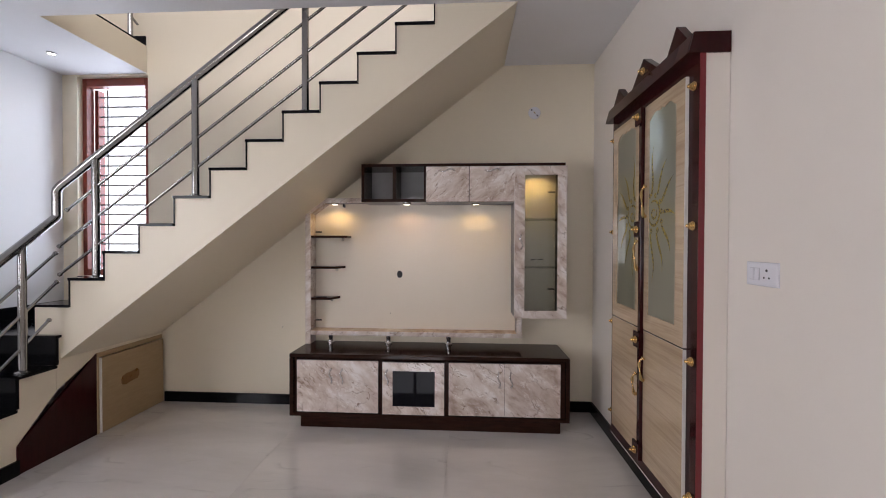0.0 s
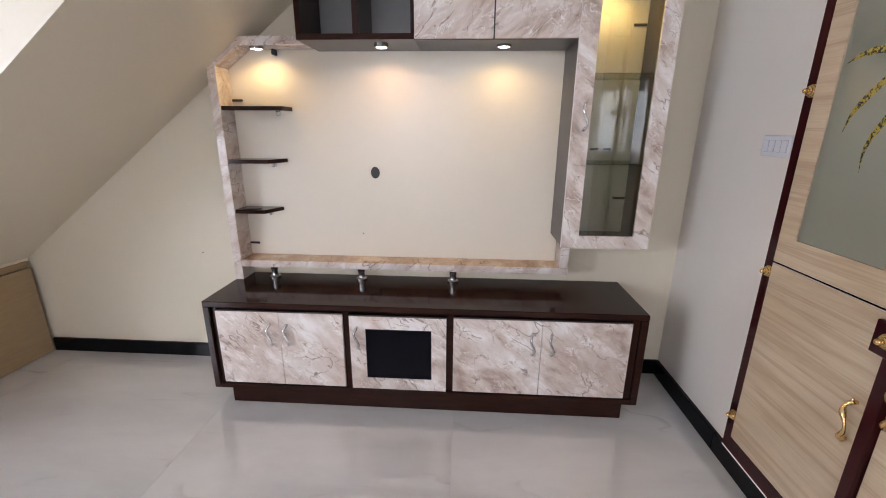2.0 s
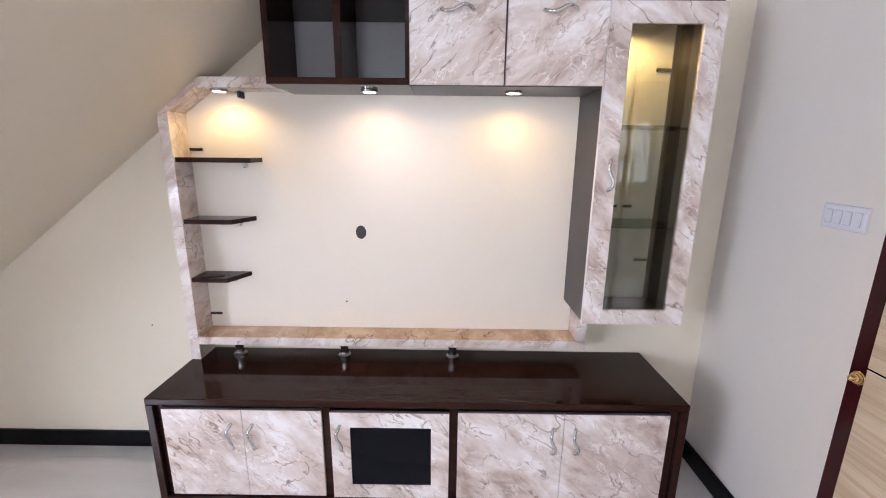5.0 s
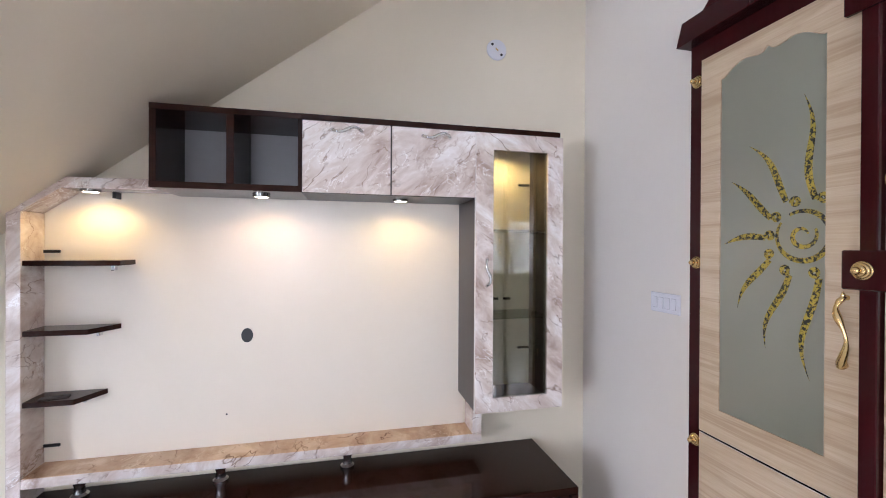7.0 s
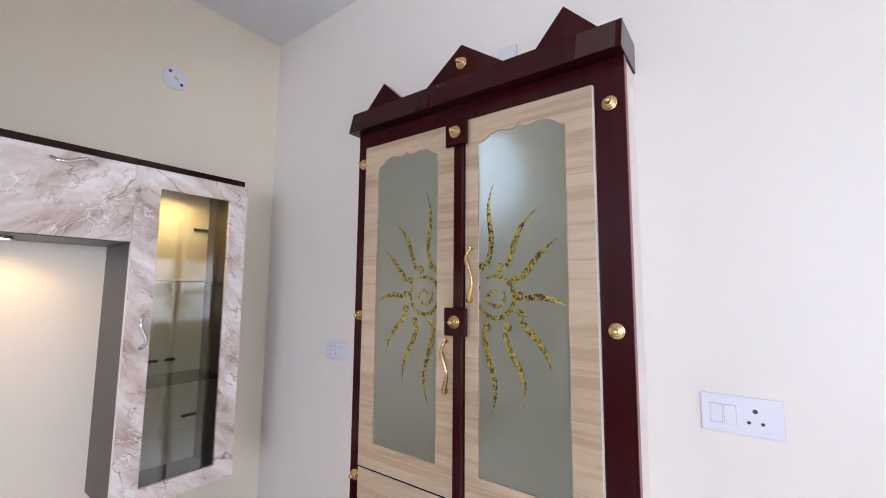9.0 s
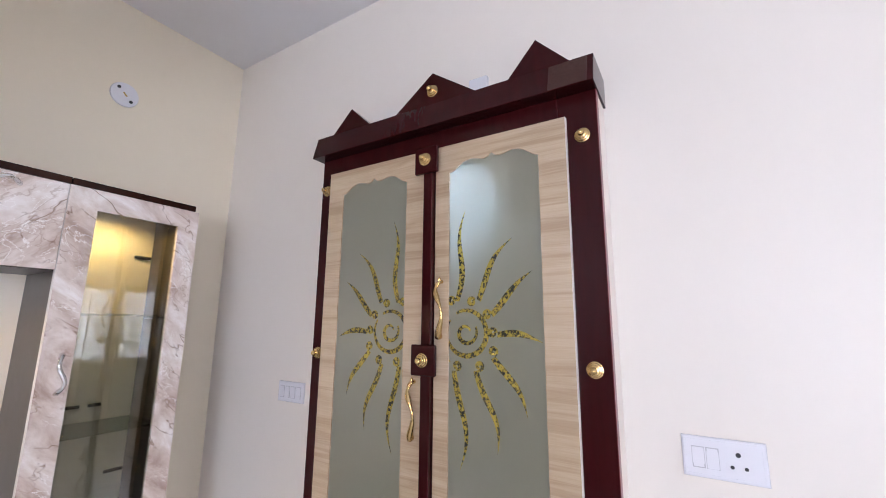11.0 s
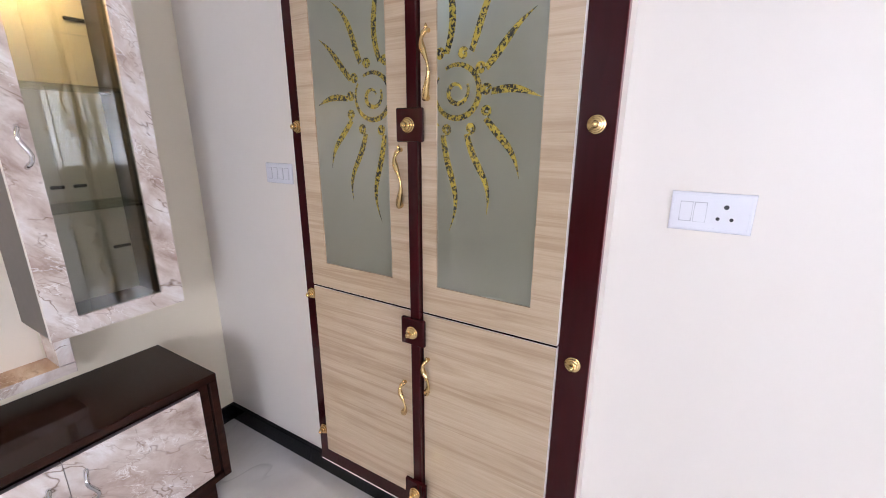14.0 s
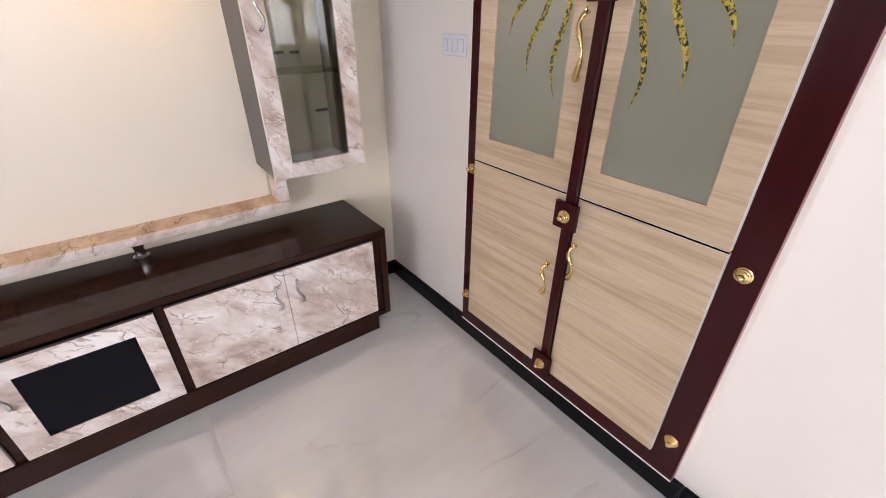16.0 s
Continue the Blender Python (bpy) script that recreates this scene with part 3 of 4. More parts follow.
BX0, BX1, BY, BZ = -1.374, 0.767, 3.343, 0.569
base = thing("tv_cabinet", "low dark brown television cabinet with beige marble laminate doors", "cabinet", at=(0.012, 0, 0))
T = 0.030
part("top", box(BX0, BX1, BY, YB - 0.002, BZ - T, BZ, 0.003), BROWN, base, "glossy dark brown top")
part("side", box(BX0, BX0 + T, BY + 0.001, YB - 0.002, 0.085, BZ - T - 0.0005, 0.002), BROWN, base)
part("side", box(BX1 - T, BX1, BY + 0.001, YB - 0.002, 0.085, BZ - T - 0.0005, 0.002), BROWN, base)
part("bottom", box(BX0 + T + 0.0005, BX1 - T - 0.0005, BY + 0.001, YB - 0.002, 0.085, 0.108, 0.002), BROWN, base)
part("back", box(BX0 + T + 0.001, BX1 - T - 0.001, BY + 0.06, BY + 0.075, 0.1085, BZ - T - 0.001), BROWN, base)
for x0, x1 in ((BX0 + T + 0.001, -1.318), (-0.678, -0.648), (-0.170, -0.140), (0.700, BX1 - T - 0.001)):
    part("upright", box(x0, x1, BY + 0.020, BY + 0.0595, 0.1085, BZ - T - 0.001, 0.001), BROWN, base)
part("plinth", box(-1.288, 0.700, BY + 0.010, YB - 0.01, 0.0, 0.0845, 0.002), BROWN, base, "recessed dark plinth")
for x0, x1, hx in ((-1.316, -0.9985, -1.043), (-0.9965, -0.680, -0.957), (-0.138, 0.2825, 0.240), (0.2845, 0.698, 0.330)):
    d = part("door", box(x0, x1, BY + 0.004, BY + 0.0195, 0.120, 0.520, 0.0012), MARBLE_A, base, "beige marble laminate door")
    part("edge_band", box(x0 + 0.001, x1 - 0.001, BY + 0.0045, BY + 0.0193, 0.5201, 0.5215), TAUPEDGE, d, "taupe edge band")
    bow_handle("handle", 0.112, 0.026, CHROME, d, pose(hx, BY + 0.004, 0.400, 0, 0, 0), label="chrome bow handle")
part("lip", box(BX0 + T + 0.001, BX1 - T - 0.001, BY + 0.0005, BY + 0.020, 0.1083, 0.1135, 0.001), BROWN, base, "dark brown bottom lip")
# middle door: a marble frame about a black pane
mx0, mx1, mz0, mz1 = -0.646, -0.172, 0.116, 0.515
gx0, gx1, gz0, gz1 = -0.568, -0.244, 0.178, 0.449
bm = ring_prism(corners(mx0, mx1, mz0, mz1), corners(gx0, gx1, gz0, gz1), "y", BY + 0.004, BY + 0.0195)
d = part("door", bm, MARBLE_A, base, "marble laminate door with a black glass pane")
part("pane", box(gx0, gx1, BY + 0.008, BY + 0.014, gz0, gz1), BLACKGLASS, d, "black glass pane")
part("edge_band", box(mx0 + 0.001, mx1 - 0.001, BY + 0.0045, BY + 0.0193, mz1 + 0.0001, mz1 + 0.0015), TAUPEDGE, d, "taupe edge band")
bow_handle("handle", 0.112, 0.026, CHROME, d, pose(-0.608, BY + 0.004, 0.400), label="chrome bow handle")

# wall frame of marble laminate with its three shelves
FY = 3.656
fr = thing("tv_wall_frame", "beige marble laminate television frame with small dark shelves on the wall", "wall panel", at=(0.012, 0, 0))
fx0, fx1 = -1.372, 0.452
part("back_panel", box(-1.34, 0.40, YB - 0.004, YB - 0.0005, 0.66, 1.80), PANEL, fr, "glossy cream back panel")
part("upright", prism([(fx0, BZ + 0.0005), (fx0 + 0.045, BZ + 0.0005), (fx0 + 0.045, 1.672), (fx0, 1.690)], "y", FY, YB - 0.0045, 0.0012), MARBLE_B, fr)
part("corner", prism([(fx0, 1.6905), (fx0 + 0.045, 1.6725), (-1.203, 1.762), (-1.238, 1.803)], "y", FY, YB - 0.0045, 0.0012), MARBLE_B, fr)
part("top_board", prism([(-1.2375, 1.8035), (-1.2025, 1.7625), (-0.852, 1.765), (-0.852, 1.806)], "y", FY, YB - 0.0045, 0.0012), MARBLE_B, fr)
part("ledge", box(fx0 + 0.0455, fx1, FY, YB - 0.0045, 0.645, 0.682, 0.0012), MARBLE_B, fr, "marble laminate ledge")
# thin sheet that carries the painted warm light on the ledge
part("ledge_top", box(fx0 + 0.046, fx1 - 0.0455, FY + 0.001, YB - 0.0045, 0.6822, 0.6842), MARBLE_LIT, fr, "marble laminate upper face, tinted tan as if spot-lit")
part("return", box(fx1 - 0.045, fx1, FY + 0.001, YB - 0.0045, 0.6845, 0.838, 0.0012), MARBLE_B, fr)
for z, xe in ((1.469, -1.012), (1.207, -1.062), (0.943, -1.109)):
    xa = fx0 + 0.0455
    cut = 0.0 if z > 1.4 else 0.055
    sh = part("shelf", prism([(xa, FY + 0.006), (xe - cut, FY + 0.006), (xe, YB - 0.0045), (xa, YB - 0.0045)], "z", z, z + 0.020, 0.0012), BROWN, fr, "dark brown laminate shelf")
    part("shelf_bracket", box(xe - 0.078, xe - 0.064, YB - 0.03, YB - 0.0046, z - 0.024, z - 0.0005, 0.002), CHROME, sh)
for z in (1.522, 0.751):
    hinge_clip(fr, (-1.302, YB - 0.0045, z))
part("shelf_bracket", box(-1.075, -1.063, YB - 0.05, YB - 0.0046, 1.735, 1.762, 0.002), BLACK, fr)
for x in (-1.170, -0.670, -0.156):
    stud = part("stud", lathe([(0.030, 0.0), (0.030, 0.008), (0.020, 0.016), (0.017, 0.040), (0.021, 0.050), (0.021, 0.073)], 20), CHROME, fr, "turned chrome stud", smooth=True)
    stud.location = (x, 3.712, BZ + 0.0003)
hole = part("cable_hole", lathe([(0.0, 0.0008), (0.024, 0.0008), (0.024, 0.0)], 24), BLACK, fr, "oval black cable hole")
hole.matrix_basis = pose(-0.585, YB - 0.0042, 1.157, 90, 0, 0) @ Matrix.Diagonal((1.0, 1.3, 1.0, 1.0))

off = thing("laminate_offcut", "small dark laminate offcut lying on a brown wall shelf", "offcut", at=(-1.235, 3.70, 0.9632))
part("strip", box(-0.045, 0.045, -0.018, 0.018, 0.0, 0.004, 0.001), TAUPE, off).matrix_basis = pose(0, 0, 0, 0, 0, 18)

# upper cabinets
UY = 3.50
UZ0, UZ1 = 1.755, 2.058
osh = thing("open_wall_shelf", "dark brown open wall shelf of two pigeonholes", "shelf", at=(0.012, 0, 0))
ox0, ox1 = -0.850, -0.336
part("top", box(ox0, ox1 + 0.004, UY, YB - 0.002, UZ1 - 0.022, UZ1, 0.001), BROWN, osh)
part("bottom", box(ox0, ox1 + 0.004, UY, YB - 0.002, UZ0, UZ0 + 0.024, 0.001), BROWN, osh)
for x0, x1 in ((ox0, ox0 + 0.022), (-0.598, -0.572), (ox1 - 0.010, ox1 + 0.004)):
    part("upright", box(x0, x1, UY + 0.001, YB - 0.002, UZ0 + 0.0245, UZ1 - 0.0225, 0.001), BROWN, osh)
for x0, x1 in ((-0.827, -0.599), (-0.571, -0.347)):
    part("back", box(x0, x1, YB - 0.016, YB - 0.003, UZ0 + 0.0245, UZ1 - 0.0225), GREY, osh, "grey laminate back")
fl = thing("flap_wall_cabinet", "wall cabinet with two beige marble laminate flap doors", "cabinet", at=(0.012, 0, 0))
part("body", box(-0.3315, 0.3705, UY + 0.018, YB - 0.002, UZ0, UZ1 - 0.0225), TAUPE, fl)
part("top", box(-0.3315, 0.3705, UY - 0.002, YB - 0.002, UZ1 - 0.022, UZ1, 0.001), BROWN, fl)
for x0, x1, hx in ((-0.330, 0.0085, -0.163), (0.0145, 0.3675, 0.197)):
    d = part("flap_door", box(x0, x1, UY, UY + 0.0175, UZ0 + 0.002, UZ1 - 0.0235, 0.0012), MARBLE_B, fl, "beige marble laminate flap door")
    bow_handle("handle", 0.115, 0.024, CHROME, d, pose(hx, UY, 2.002, 0, 90, 0), label="chrome bow handle")
gl = thing("glass_wall_cabinet", "tall wall cabinet with a marble laminate glass door, lit inside", "cabinet", at=(0.012, 0, 0))
cx0, cx1, cz0 = 0.3725, 0.760, 0.842
part("top", box(cx0, cx1, UY - 0.002, YB - 0.002, UZ1 - 0.022, UZ1, 0.001), BROWN, gl)
part("side", box(cx0, cx0 + 0.018, UY + 0.018, YB - 0.002, cz0, UZ1 - 0.0225), TAUPE, gl)
part("side", box(cx1 - 0.018, cx1, UY + 0.018, YB - 0.002, cz0, UZ1 - 0.0225), TAUPE, gl)
part("bottom", box(cx0 + 0.0185, cx1 - 0.0185, UY + 0.018, YB - 0.002, cz0, cz0 + 0.018), TAUPE, gl)
part("back", box(cx0 + 0.0185, cx1 - 0.0185, YB - 0.012, YB - 0.004, cz0 + 0.0185, UZ1 - 0.0225), PANEL, gl)
for z in (1.620, 1.230):
    part("glass_shelf", box(cx0 + 0.019, cx1 - 0.019, UY + 0.045, YB - 0.013, z, z + 0.006), SHELFGLASS, gl, "clear glass shelf")
    for y in (3.575, 3.68):
        part("shelf_bracket", box(cx1 - 0.055, cx1 - 0.0185, y, y + 0.010, z - 0.008, z - 0.001, 0.001), BLACK, gl)
for z in (1.862, 1.043):
    hinge_clip(gl, (0.708, YB - 0.0122, z))
    hinge_clip(gl, (cx1 - 0.0182, 3.700, z), 90)
# two dark bars modelled in place of the shelf supports' reflection
for x in (0.554, 0.619):
    part("shelf_bracket", box(x - 0.020, x + 0.020, YB - 0.020, YB - 0.0122, 1.286, 1.298, 0.002), BLACK, gl, "small black metal bracket or its mirror image")
for z in (1.812, 1.460, 0.985):
    part("back_joint", box(0.60, cx1 - 0.019, YB - 0.0128, YB - 0.0121, z, z + 0.0016), SEAM, gl, "fine joint in the back panel")
d_x0, d_x1, d_z0, d_z1 = 0.370, 0.775, 0.839, 2.035
p_x0, p_x1, p_z0, p_z1 = 0.448, 0.7025, 0.900, 1.965
bm = ring_prism(corners(d_x0, d_x1, d_z0, d_z1), corners(p_x0, p_x1, p_z0, p_z1), "y", UY, UY + 0.0175)
gd = part("door", bm, MARBLE_A, gl, "marble laminate door frame")
part("pane", box(p_x0, p_x1, UY + 0.007, UY + 0.011, p_z0, p_z1), GLASS, gd, "clear glass pane")
part("edge_band", box(d_x0 - 0.0012, d_x0 - 0.0001, UY + 0.0005, UY + 0.017, d_z0, d_z1), EDGE, gd)
bow_handle("handle", 0.115, 0.024, CHROME, gd, pose(0.420, UY, 1.44), label="chrome bow handle")


def puck_light(x, y, z, face, group, label):
    ob = thing("puck_light", label, "lamp", group, (x, y, z))
    part("rim", lathe([(0.033, 0.0), (0.033, -0.008), (0.031, -0.010), (0.026, -0.0095)], 24), STEEL, ob, smooth=True)
    part("lens", lathe([(0.026, -0.0093), (0.021, -0.0108), (0.010, -0.0118), (0.0, -0.012)], 24), face, ob, "lit lens", smooth=True)
    return ob


for sx, sy, sz in ((-1.118, 3.70, 1.7625), (-0.488, 3.63, 1.7545), (0.077, 3.63, 1.7545), (0.585, 3.66, UZ1 - 0.0228)):
    puck_light(sx, sy, sz, LAMPFACE, "spots of the television unit", "round steel spot lamp, lit warm, under a cabinet board")
puck_light(-3.316, 3.364, H - 0.0005, LAMPCOOL, "", "round ceiling downlight, lit white, near the stair window")

sq = thing("ceiling_light", "small square white ceiling light, lit, flush in the slab", "lamp", at=(0.52, -2.25, H - 0.0005))
part("frame", ring_prism(corners(-0.085, 0.085, -0.085, 0.085), corners(-0.066, 0.066, -0.066, 0.066), "z", -0.008, 0.0), PLASTIC, sq)
part("diffuser", box(-0.0655, 0.0655, -0.0655, 0.0655, -0.005, -0.0005), LAMPCOOL, sq, "lit square diffuser")

# round cover plate on the back wall
for nx, nz in ((-0.654, 0.818), (-1.618, 0.681)):
    nail = thing("wall_nail", "small dark nail head in the wall", "nail", "nails in the back wall", at=(nx, YB - (0.004 if nx > -1 else 0.0), nz))
    part("head", lathe([(0.004, 0.0), (0.0035, 0.002), (0.0, 0.0025)], 10), BLACK, nail).matrix_basis = pose(0, -0.0002, 0, 90, 0, 0)
dc = thing("cover_plate", "round white plastic cover plate with two screws on the wall", "cover plate", at=(0.575, YB, 2.535))
b_ = part("plate", lathe([(0.052, 0.0), (0.050, 0.006), (0.0, 0.007)], 28), PLASTIC, dc, smooth=True)
b_.matrix_basis = pose(0, -0.0002, 0, 90, 0, 0)
for dx, dz in ((-0.024, 0.024), (0.024, -0.024)):
    s_ = part("screw", lathe([(0.007, 0.0), (0.006, 0.003), (0.0, 0.003)], 10), BLACK, dc)
    s_.matrix_basis = pose(dx, -0.0072, dz, 90, 0, 0)
s_ = part("slot", box(-0.010, 0.010, -0.0035, 0, -0.003, 0.003, 0.001), BRASS, dc)
s_.matrix_basis = pose(0, -0.0072, 0, 0, 45, 0)


def wall_plate(name, label, at, width, height, switches, socket):
    """A moulded plate on the cabinet wall, facing -x: a rounded surround, a sunk field, rockers and pin holes."""
    ob = thing(name, label, "switch", at=at)
    w, h = width / 2, height / 2
    bm = bmesh.new()
    rings = [[bm.verts.new((x, y, z)) for y, z in corners(-w + k, w - k, -h + k, h - k)] for x, k in ((-0.0003, 0.0), (-0.0045, 0.0), (-0.0072, 0.0012), (-0.0085, 0.0045))]
    for a, b in zip(rings, rings[1:]):
        for k in range(4):
            bm.faces.new((a[k], a[(k + 1) % 4], b[(k + 1) % 4], b[k]))
    bm.faces.new(rings[0])
    bm.faces.new(rings[-1])
    bmesh.ops.recalc_face_normals(bm, faces=bm.faces)
    part("plate", bm, PLASTIC, ob)
    part("surround", ring_prism(corners(-w + 0.006, w - 0.006, -h + 0.006, h - 0.006), corners(-w + 0.0085, w - 0.0085, -h + 0.0085, h - 0.0085), "x", -0.0095, -0.0084), PLASTIC, ob)
    for k, y in enumerate(switches):
        part("gap", box(-0.0092, -0.0084, y - 0.0122, y + 0.0122, -0.0222, 0.0222), SEAM, ob)
        sw = part("switch", box(-0.0030, 0.0, -0.0113, 0.0113, -0.0213, 0.0213, 0.0012, 2), PLASTIC, ob)
        sw.matrix_basis = pose(-0.0086, y, 0, 0, 5 if k % 2 else -5, 0)
    if socket is not None:
        part("module", box(-0.0090, -0.0084, socket - 0.023, socket + 0.023, -0.0225, 0.0225, 0.0003), PLASTIC, ob)
        for dy, dz, r in ((0, 0.014, 0.0038), (-0.0125, -0.012, 0.0027), (0.0125, -0.012, 0.0027)):
            h_ = part("pin_hole", lathe([(r + 0.0012, 0.0), (r + 0.0010, 0.0008), (r, 0.0009), (0, 0.0004)], 14), BLACK, ob)
            h_.matrix_basis = pose(-0.0090, socket + dy, dz, 0, -90, 0)
    return ob


wall_plate("socket_plate", "white plastic wall plate with two switches and a three-pin socket", (XR, 1.7915, 1.317), 0.156, 0.086, (0.047, 0.020), -0.027)
wall_plate("switch_plate", "white plastic wall plate with four switches beside the prayer cabinet", (XR, 3.210, 1.332), 0.148, 0.077, (0.048, 0.016, -0.016, -0.048), None)
jb = thing("junction_box", "small pale plastic box on the wall above the prayer cabinet", "junction box", at=(XR, 2.375, 2.383))
part("cover", box(-0.018, -0.0003, -0.034, 0.034, -0.036, 0.036, 0.003), PLASTIC, jb)

# ---- prayer cabinet ----
PX = 0.957            # face of the frame
XW = 1.0795           # wall
DX = 0.940            # face of the doors
PY0, PY1 = 1.980, 2.978
PZ0, PZ1 = 0.192, 2.215
pj = thing("prayer_cabinet", "tall maroon prayer cabinet with ash doors and frosted sun-motif glass", "cabinet", at=(0.0066, 0.0375, 0.0196))
pj.scale = (0.985, 0.985, 0.985)
part("side", box(PX + 0.026, XW - 0.0005, PY0 + 0.001, PY0 + 0.02, PZ0 + 0.001, PZ1), IVORY, pj, "cream painted side")
part("side", box(PX + 0.026, XW - 0.0005, PY1 - 0.02, PY1 - 0.001, PZ0 + 0.001, PZ1), IVORY, pj)
part("back", box(XW - 0.012, XW - 0.0005, PY0 + 0.0205, PY1 - 0.0205, PZ0 + 0.02, PZ1), PALE, pj)
part("bottom", box(PX + 0.026, XW - 0.0005, PY0 + 0.0205, PY1 - 0.0205, PZ0 + 0.001, PZ0 + 0.0195), EDGE, pj)
part("top", box(PX + 0.026, XW - 0.0005, PY0, PY1, PZ1 + 0.0005, PZ1 + 0.02), CREAM, pj)
part("stile", box(PX, PX + 0.0255, PY0, 2.080, PZ0, PZ1, 0.001), MAROON, pj)
part("stile", box(PX, PX + 0.0255, 2.888, PY1, PZ0, PZ1, 0.001), MAROON, pj)
part("edge_band", box(PX + 0.0005, PX + 0.025, PY0 - 0.0015, PY0 - 0.0001, PZ0, PZ1), REDEDGE, pj, "red edge strip")
part("rail", box(PX, PX + 0.0255, 2.0805, 2.8875, 2.128, PZ1, 0.001), MAROON, pj)
part("rail", box(PX, PX + 0.0255, 2.0805, 2.8875, PZ0, 0.285, 0.001), MAROON, pj)
part("edge_band", box(PX + 0.0003, PX + 0.0255, PY0, PY1, PZ0 - 0.006, PZ0 - 0.0002), EDGE, pj, "white lower edge")
post = part("centre_post", box(DX - 0.016, PX - 0.0004, 2.461, 2.493, 0.2625, 2.1495, 0.002), MAROON, pj)
part("mullion", box(PX, PX + 0.0255, 2.456, 2.498, 0.2855, 2.1275), MAROON, pj)
part("mid_rail", box(PX, PX + 0.0255, 2.0805, 2.4555, 0.94, 1.0), MAROON, pj)
part("mid_rail", box(PX, PX + 0.0255, 2.4985, 2.8875, 0.94, 1.0), MAROON, pj)


def crisp(profile, d=0.00018):
    """The same profile with each corner held by two close points."""
    out = [profile[0]]
    for a, b, c in zip(profile, profile[1:], profile[2:]):
        for q in (a, c):
            n = math.hypot(q[0] - b[0], q[1] - b[1])
            out.append((b[0] + (q[0] - b[0]) * d / n, b[1] + (q[1] - b[1]) * d / n))
    return out + [profile[-1]]


def turned_knob(parent, at):
    """A ringed brass knob pointing to -x."""
    k = part("knob", lathe(crisp([(0.0195, 0.0), (0.0205, 0.002), (0.0195, 0.0045), (0.0145, 0.0050), (0.0145, 0.0065), (0.0172, 0.0075), (0.0160, 0.0105), (0.0105, 0.0110), (0.0105, 0.0128), (0.0130, 0.0140), (0.0115, 0.0165), (0.0060, 0.0172), (0.0085, 0.022), (0.0075, 0.026), (0.0040, 0.030), (0.0, 0.031)]), 24), BRASS, parent, "turned brass knob", smooth=True)
    k.matrix_basis = pose(*at, 0, -90, 0)
    return k


for z in (2.105, 1.505, 0.913, 0.318):
    bl = part("block", box(DX - 0.030, DX - 0.0165, 2.436, 2.518, z - 0.043, z + 0.043, 0.003), MAROON, post, "maroon square block")
    turned_knob(pj, (DX - 0.0302, 2.477, z))
for z in (2.093, 1.504, 0.926, 0.344):
    turned_knob(pj, (PX, 2.018, z))
    turned_knob(pj, (PX, 2.948, z))

# crown
part("crown", prism([(0.910, 2.2155), (XW - 0.0005, 2.2155), (XW - 0.0005, 2.302), (0.932, 2.302)], "y", 1.975, 2.992, 0.001), MAROON, pj, "maroon crown board")
part("worn_film", prism([(0.9094, 2.218), (0.9312, 2.2995), (0.9318, 2.2995), (0.9102, 2.218)], "y", 1.990, 2.092), WORN, pj, "patch of crackled protective film")
for ya, yp, yb, zp in ((2.913, 2.826, 2.736, 2.385), (2.620, 2.472, 2.318, 2.412), (2.213, 2.128, 2.036, 2.400)):
    tri = part("pediment", prism([(yb, 2.3025), (ya, 2.3025), (yp, zp)], "x", 0.934, 0.974, 0.001), MAROON, pj, "maroon triangular pediment")
turned_knob(pj, (0.934, 2.470, 2.345))


def scallop(y0, y1, z0):
    """Top outline of a glazed opening: lobes that climb to a point."""
    half = [(0.0, 0.0), (0.03, 0.001), (0.06, 0.005), (0.10, 0.013), (0.15, 0.0225), (0.20, 0.0285), (0.26, 0.0315), (0.31, 0.0295), (0.36, 0.0255), (0.41, 0.0230), (0.455, 0.0255), (0.5, 0.0370)]
    pts = [(y0 + (y1 - y0) * u, z0 + h) for u, h in half]
    pts += [(y1 - (y1 - y0) * u, z0 + h) for u, h in half[-2::-1]]
    return pts


def glazed_door(y0, y1, z0, z1, g0, g1, gz, zsh, label):
    """An ash door with a scalloped opening, its face at DX."""
    xf, xb = DX, PX - 0.001
    top = scallop(g0, g1, zsh)[::-1]
    inner = [(g0, gz), (g1, gz)] + top
    outer = [(y0, z0), (y1, z0)] + [(y1, z1)] + [(y, z1) for y, z in top[1:-1]] + [(y0, z1)]
    bm = ring_prism(outer, inner, "x", xf, xb)
    d = part("door", bm, ASH, pj, label)
    g = part("pane", prism([(g0 + 0.0002, gz + 0.0002), (g1 - 0.0002, gz + 0.0002)] + [(y, z - 0.0002) for y, z in scallop(g0 + 0.0002, g1 - 0.0002, zsh)[::-1]], "x", DX + 0.004, DX + 0.009), FROST, d, "grey-green frosted glass pane")
    for yy0, yy1 in ((y0 - 0.0014, y0 - 0.0001),):
        part("edge_band", box(xf + 0.0003, xb, yy0, yy1, z0, z1), EDGE, d)
    part("edge_band", box(xf + 0.0003, xb, y0, y1, z0 - 0.0008, z0 - 0.0001), EDGE, d)
    return d, g


def ray_shape(base, tip, wave, bow, w):
    """A flame-like ray from base to tip, bowed and waved and tapering, on the glass."""
    b, t = Vector(base), Vector(tip)
    along = t - b
    nrm = Vector((-along.y, along.x)).normalized()
    n = 18
    left, right = [], []
    for i in range(n + 1):
        u = i / n
        c = b + along * u + nrm * (wave * math.sin(2 * math.pi * u) + bow * math.sin(math.pi * u))
        hw = w * (0.80 + 0.28 * math.sin(math.pi * min(1, u * 1.1))) * (1 - u ** 2.6) + 0.0004
        left.append(c + nrm * hw)
        right.append(c - nrm * hw)
    return left, right


